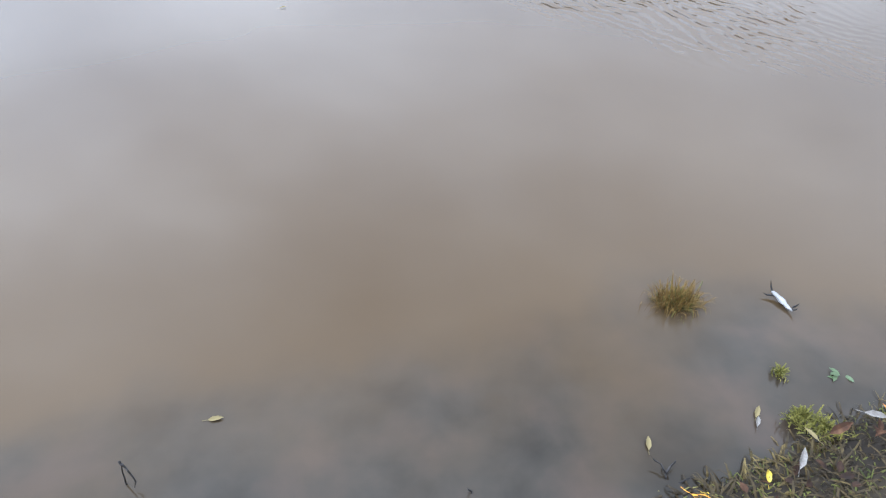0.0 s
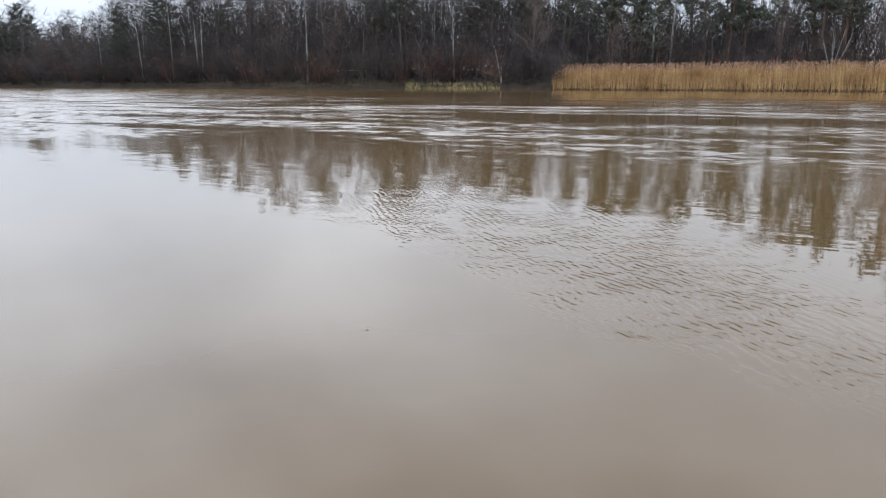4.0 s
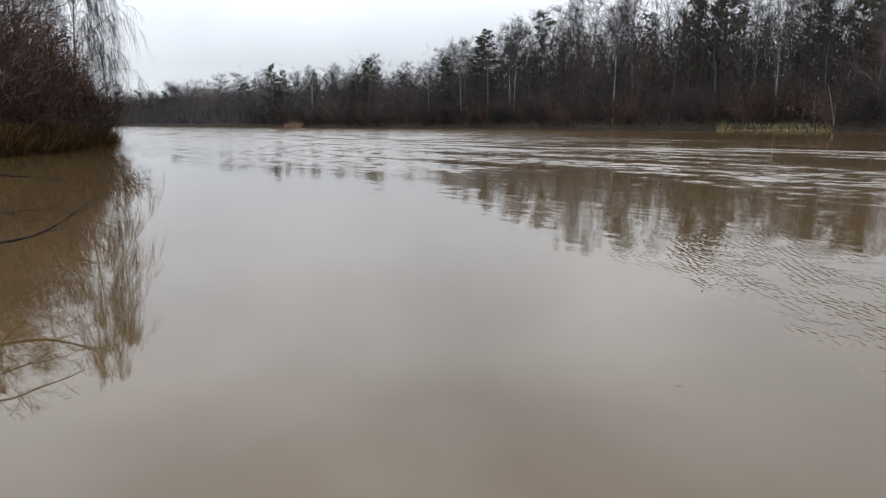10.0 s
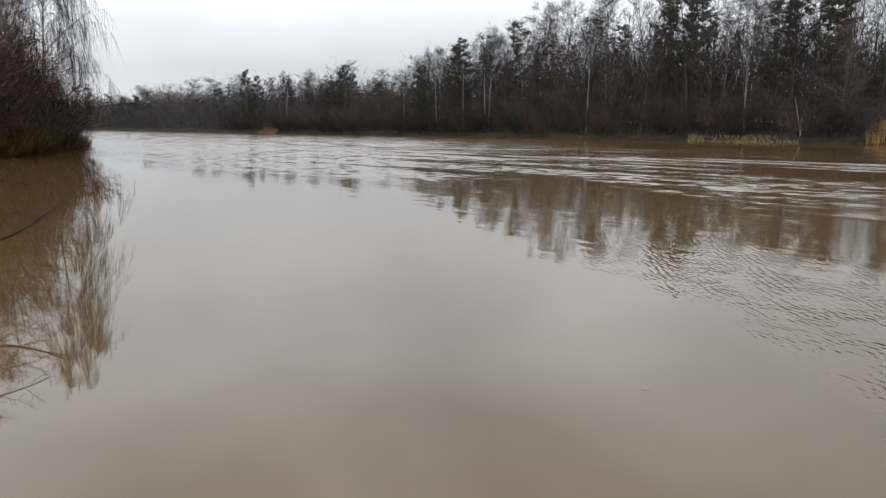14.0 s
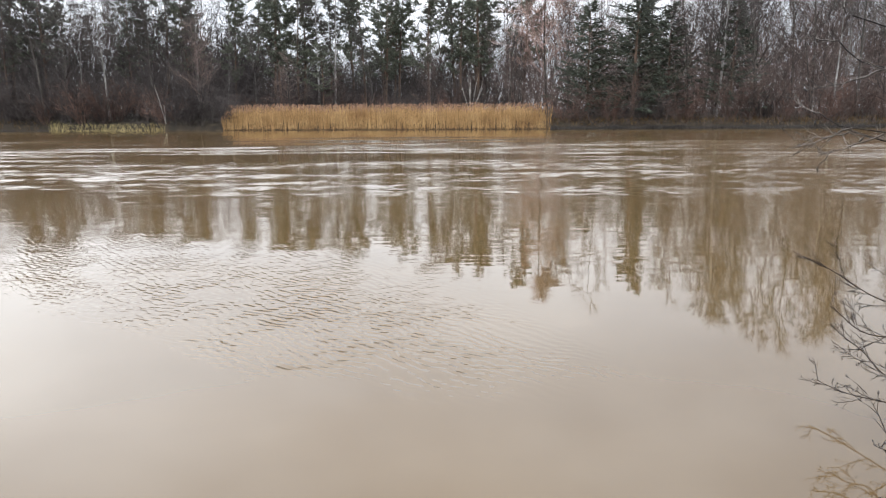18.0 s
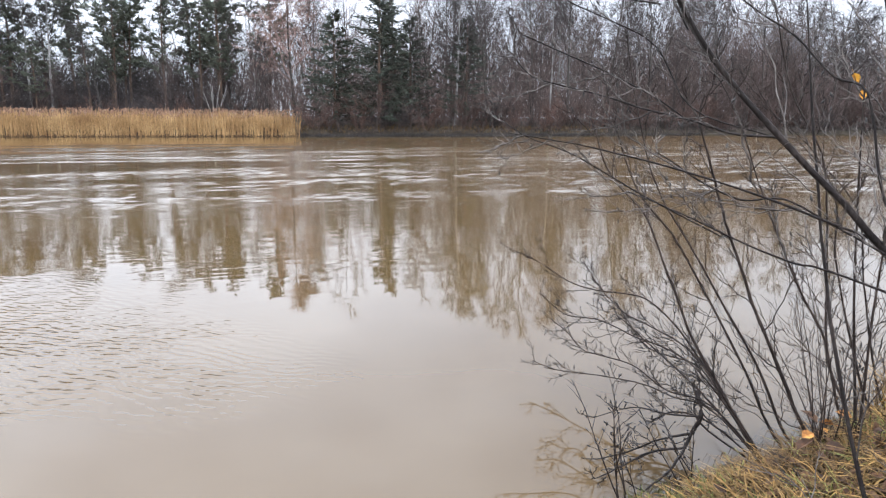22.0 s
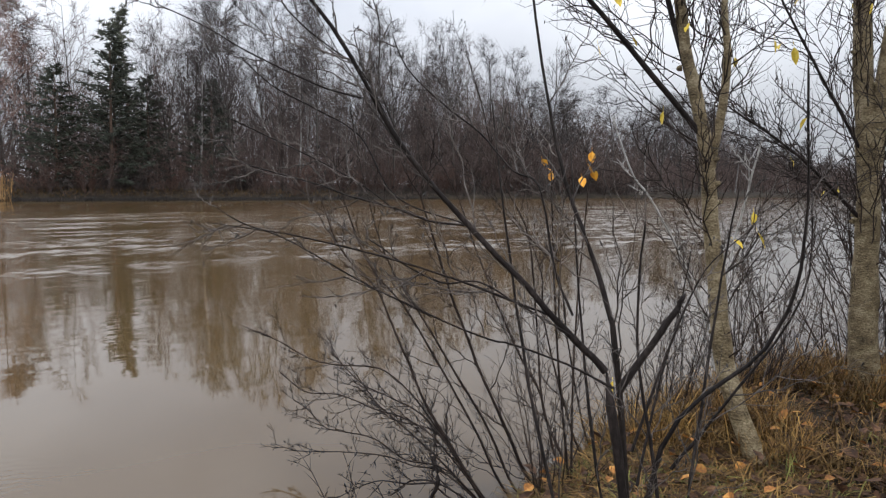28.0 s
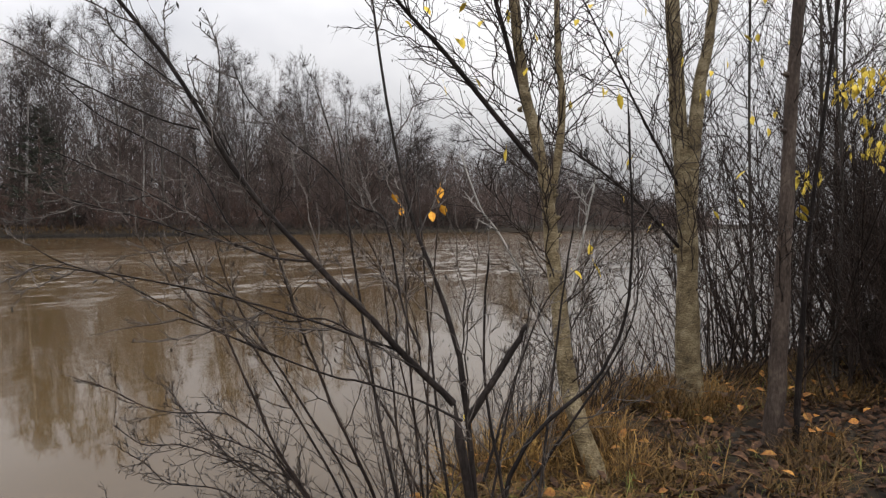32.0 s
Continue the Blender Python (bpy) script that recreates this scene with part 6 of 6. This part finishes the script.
def weed_stalk(name, seed, foot, count, height, label):
    """Dry weed stalks with small seed heads."""
    rng = random.Random(seed)
    root = tagged(new(name), label, "weed")
    root.location = foot
    for i in range(count):
        a, s = rng.uniform(1.6, 3.6), rng.uniform(0.15, 0.75)
        line = curve_pts(Vector((rng.gauss(0, 0.05), rng.gauss(0, 0.05), 0)), Vector((math.cos(a) * s, math.sin(a) * s, 1)), height * rng.uniform(0.6, 1.1), 6, rng, 0.12, 0.1)
        b, heads = Buf(), Buf()
        b.tube(line, [0.0035, 0.003, 0.0027, 0.0023, 0.002, 0.0016, 0.001], 4)
        for k in range(9):
            p, d = on_line(line, rng.uniform(0.35, 1.0))
            w = side_way(d, rng.uniform(0.4, 1.0), rng)
            q = p + w * rng.uniform(0.03, 0.11)
            b.tube([p, p.lerp(q, 0.5) + Vector((0, 0, 0.004)), q], [0.0016, 0.0013, 0.0008], 3)
            if rng.random() < 0.75:
                heads.tube([q - w * 0.005, q + w * 0.006, q + w * 0.016], [0.0015, 0.0038, 0.001], 5)
        st = part("stalk", b, M_BROWNSTEM, root)
        tagged(part("seed_head", heads, M_BLACK, st, "small dark seed heads"), kind="stuff")


guided_shrub("drowned_branch", 634, [
    ([(3.04, 1.3, 0.3), (3.01, 1.26, 0.2), (2.99, 1.29, 0.1), (2.91, 1.28, 0.05), (2.72, 1.24, 0.03), (2.54, 1.23, 0.02)], 0.011, 0.004, 5, 0.2),
    ([(3.0, 1.3, 0.1), (2.92, 1.4, 0.06), (2.75, 1.46, 0.03), (2.59, 1.52, 0.02)], 0.006, 0.0022, 7, 0.2),
    ([(2.94, 1.28, 0.06), (2.81, 1.38, 0.04), (2.6, 1.41, 0.02), (2.47, 1.43, 0.01)], 0.006, 0.0022, 6, 0.2),
    ([(3.01, 1.27, 0.19), (2.99, 1.41, 0.16), (3.01, 1.61, 0.12), (2.86, 1.76, 0.05)], 0.005, 0.002, 7, 0.2),
], M_DARKSTEM, "dark forked dead branch lying in the shallows", "branch")
weed_stalk("dry_weed", 651, (2.42, 1.27, -0.02), 6, 0.58, "dry brown weed stalks with dark seed heads by the water")
weed_stalk("dry_weed", 652, (2.75, 1.12, 0.0), 4, 0.5, "dry brown weed stalks with dark seed heads by the water")
tuft_line = [(2.45, 1.2), (2.6, 1.16), (2.3, 1.22)]
for k, (x, y) in enumerate(tuft_line):
    rr, b = random.Random(660 + k), Buf()
    for j in range(40):
        a, s = rr.uniform(0, math.tau), rr.uniform(0.1, 0.9)
        b.blade(Vector((rr.gauss(0, 0.02), rr.gauss(0, 0.02), -0.03)), Vector((math.cos(a) * s, math.sin(a) * s, 1)).normalized(), rr.uniform(0.06, 0.14), 0.004, a + 1.57, 0.8)
    ob = tagged(new("grass_tuft", b.mesh("grass_tuft", M_GREENGRASS)), "small yellow-green grass tuft in the shallows", "grass")
    ob.location = (x, y, 0)
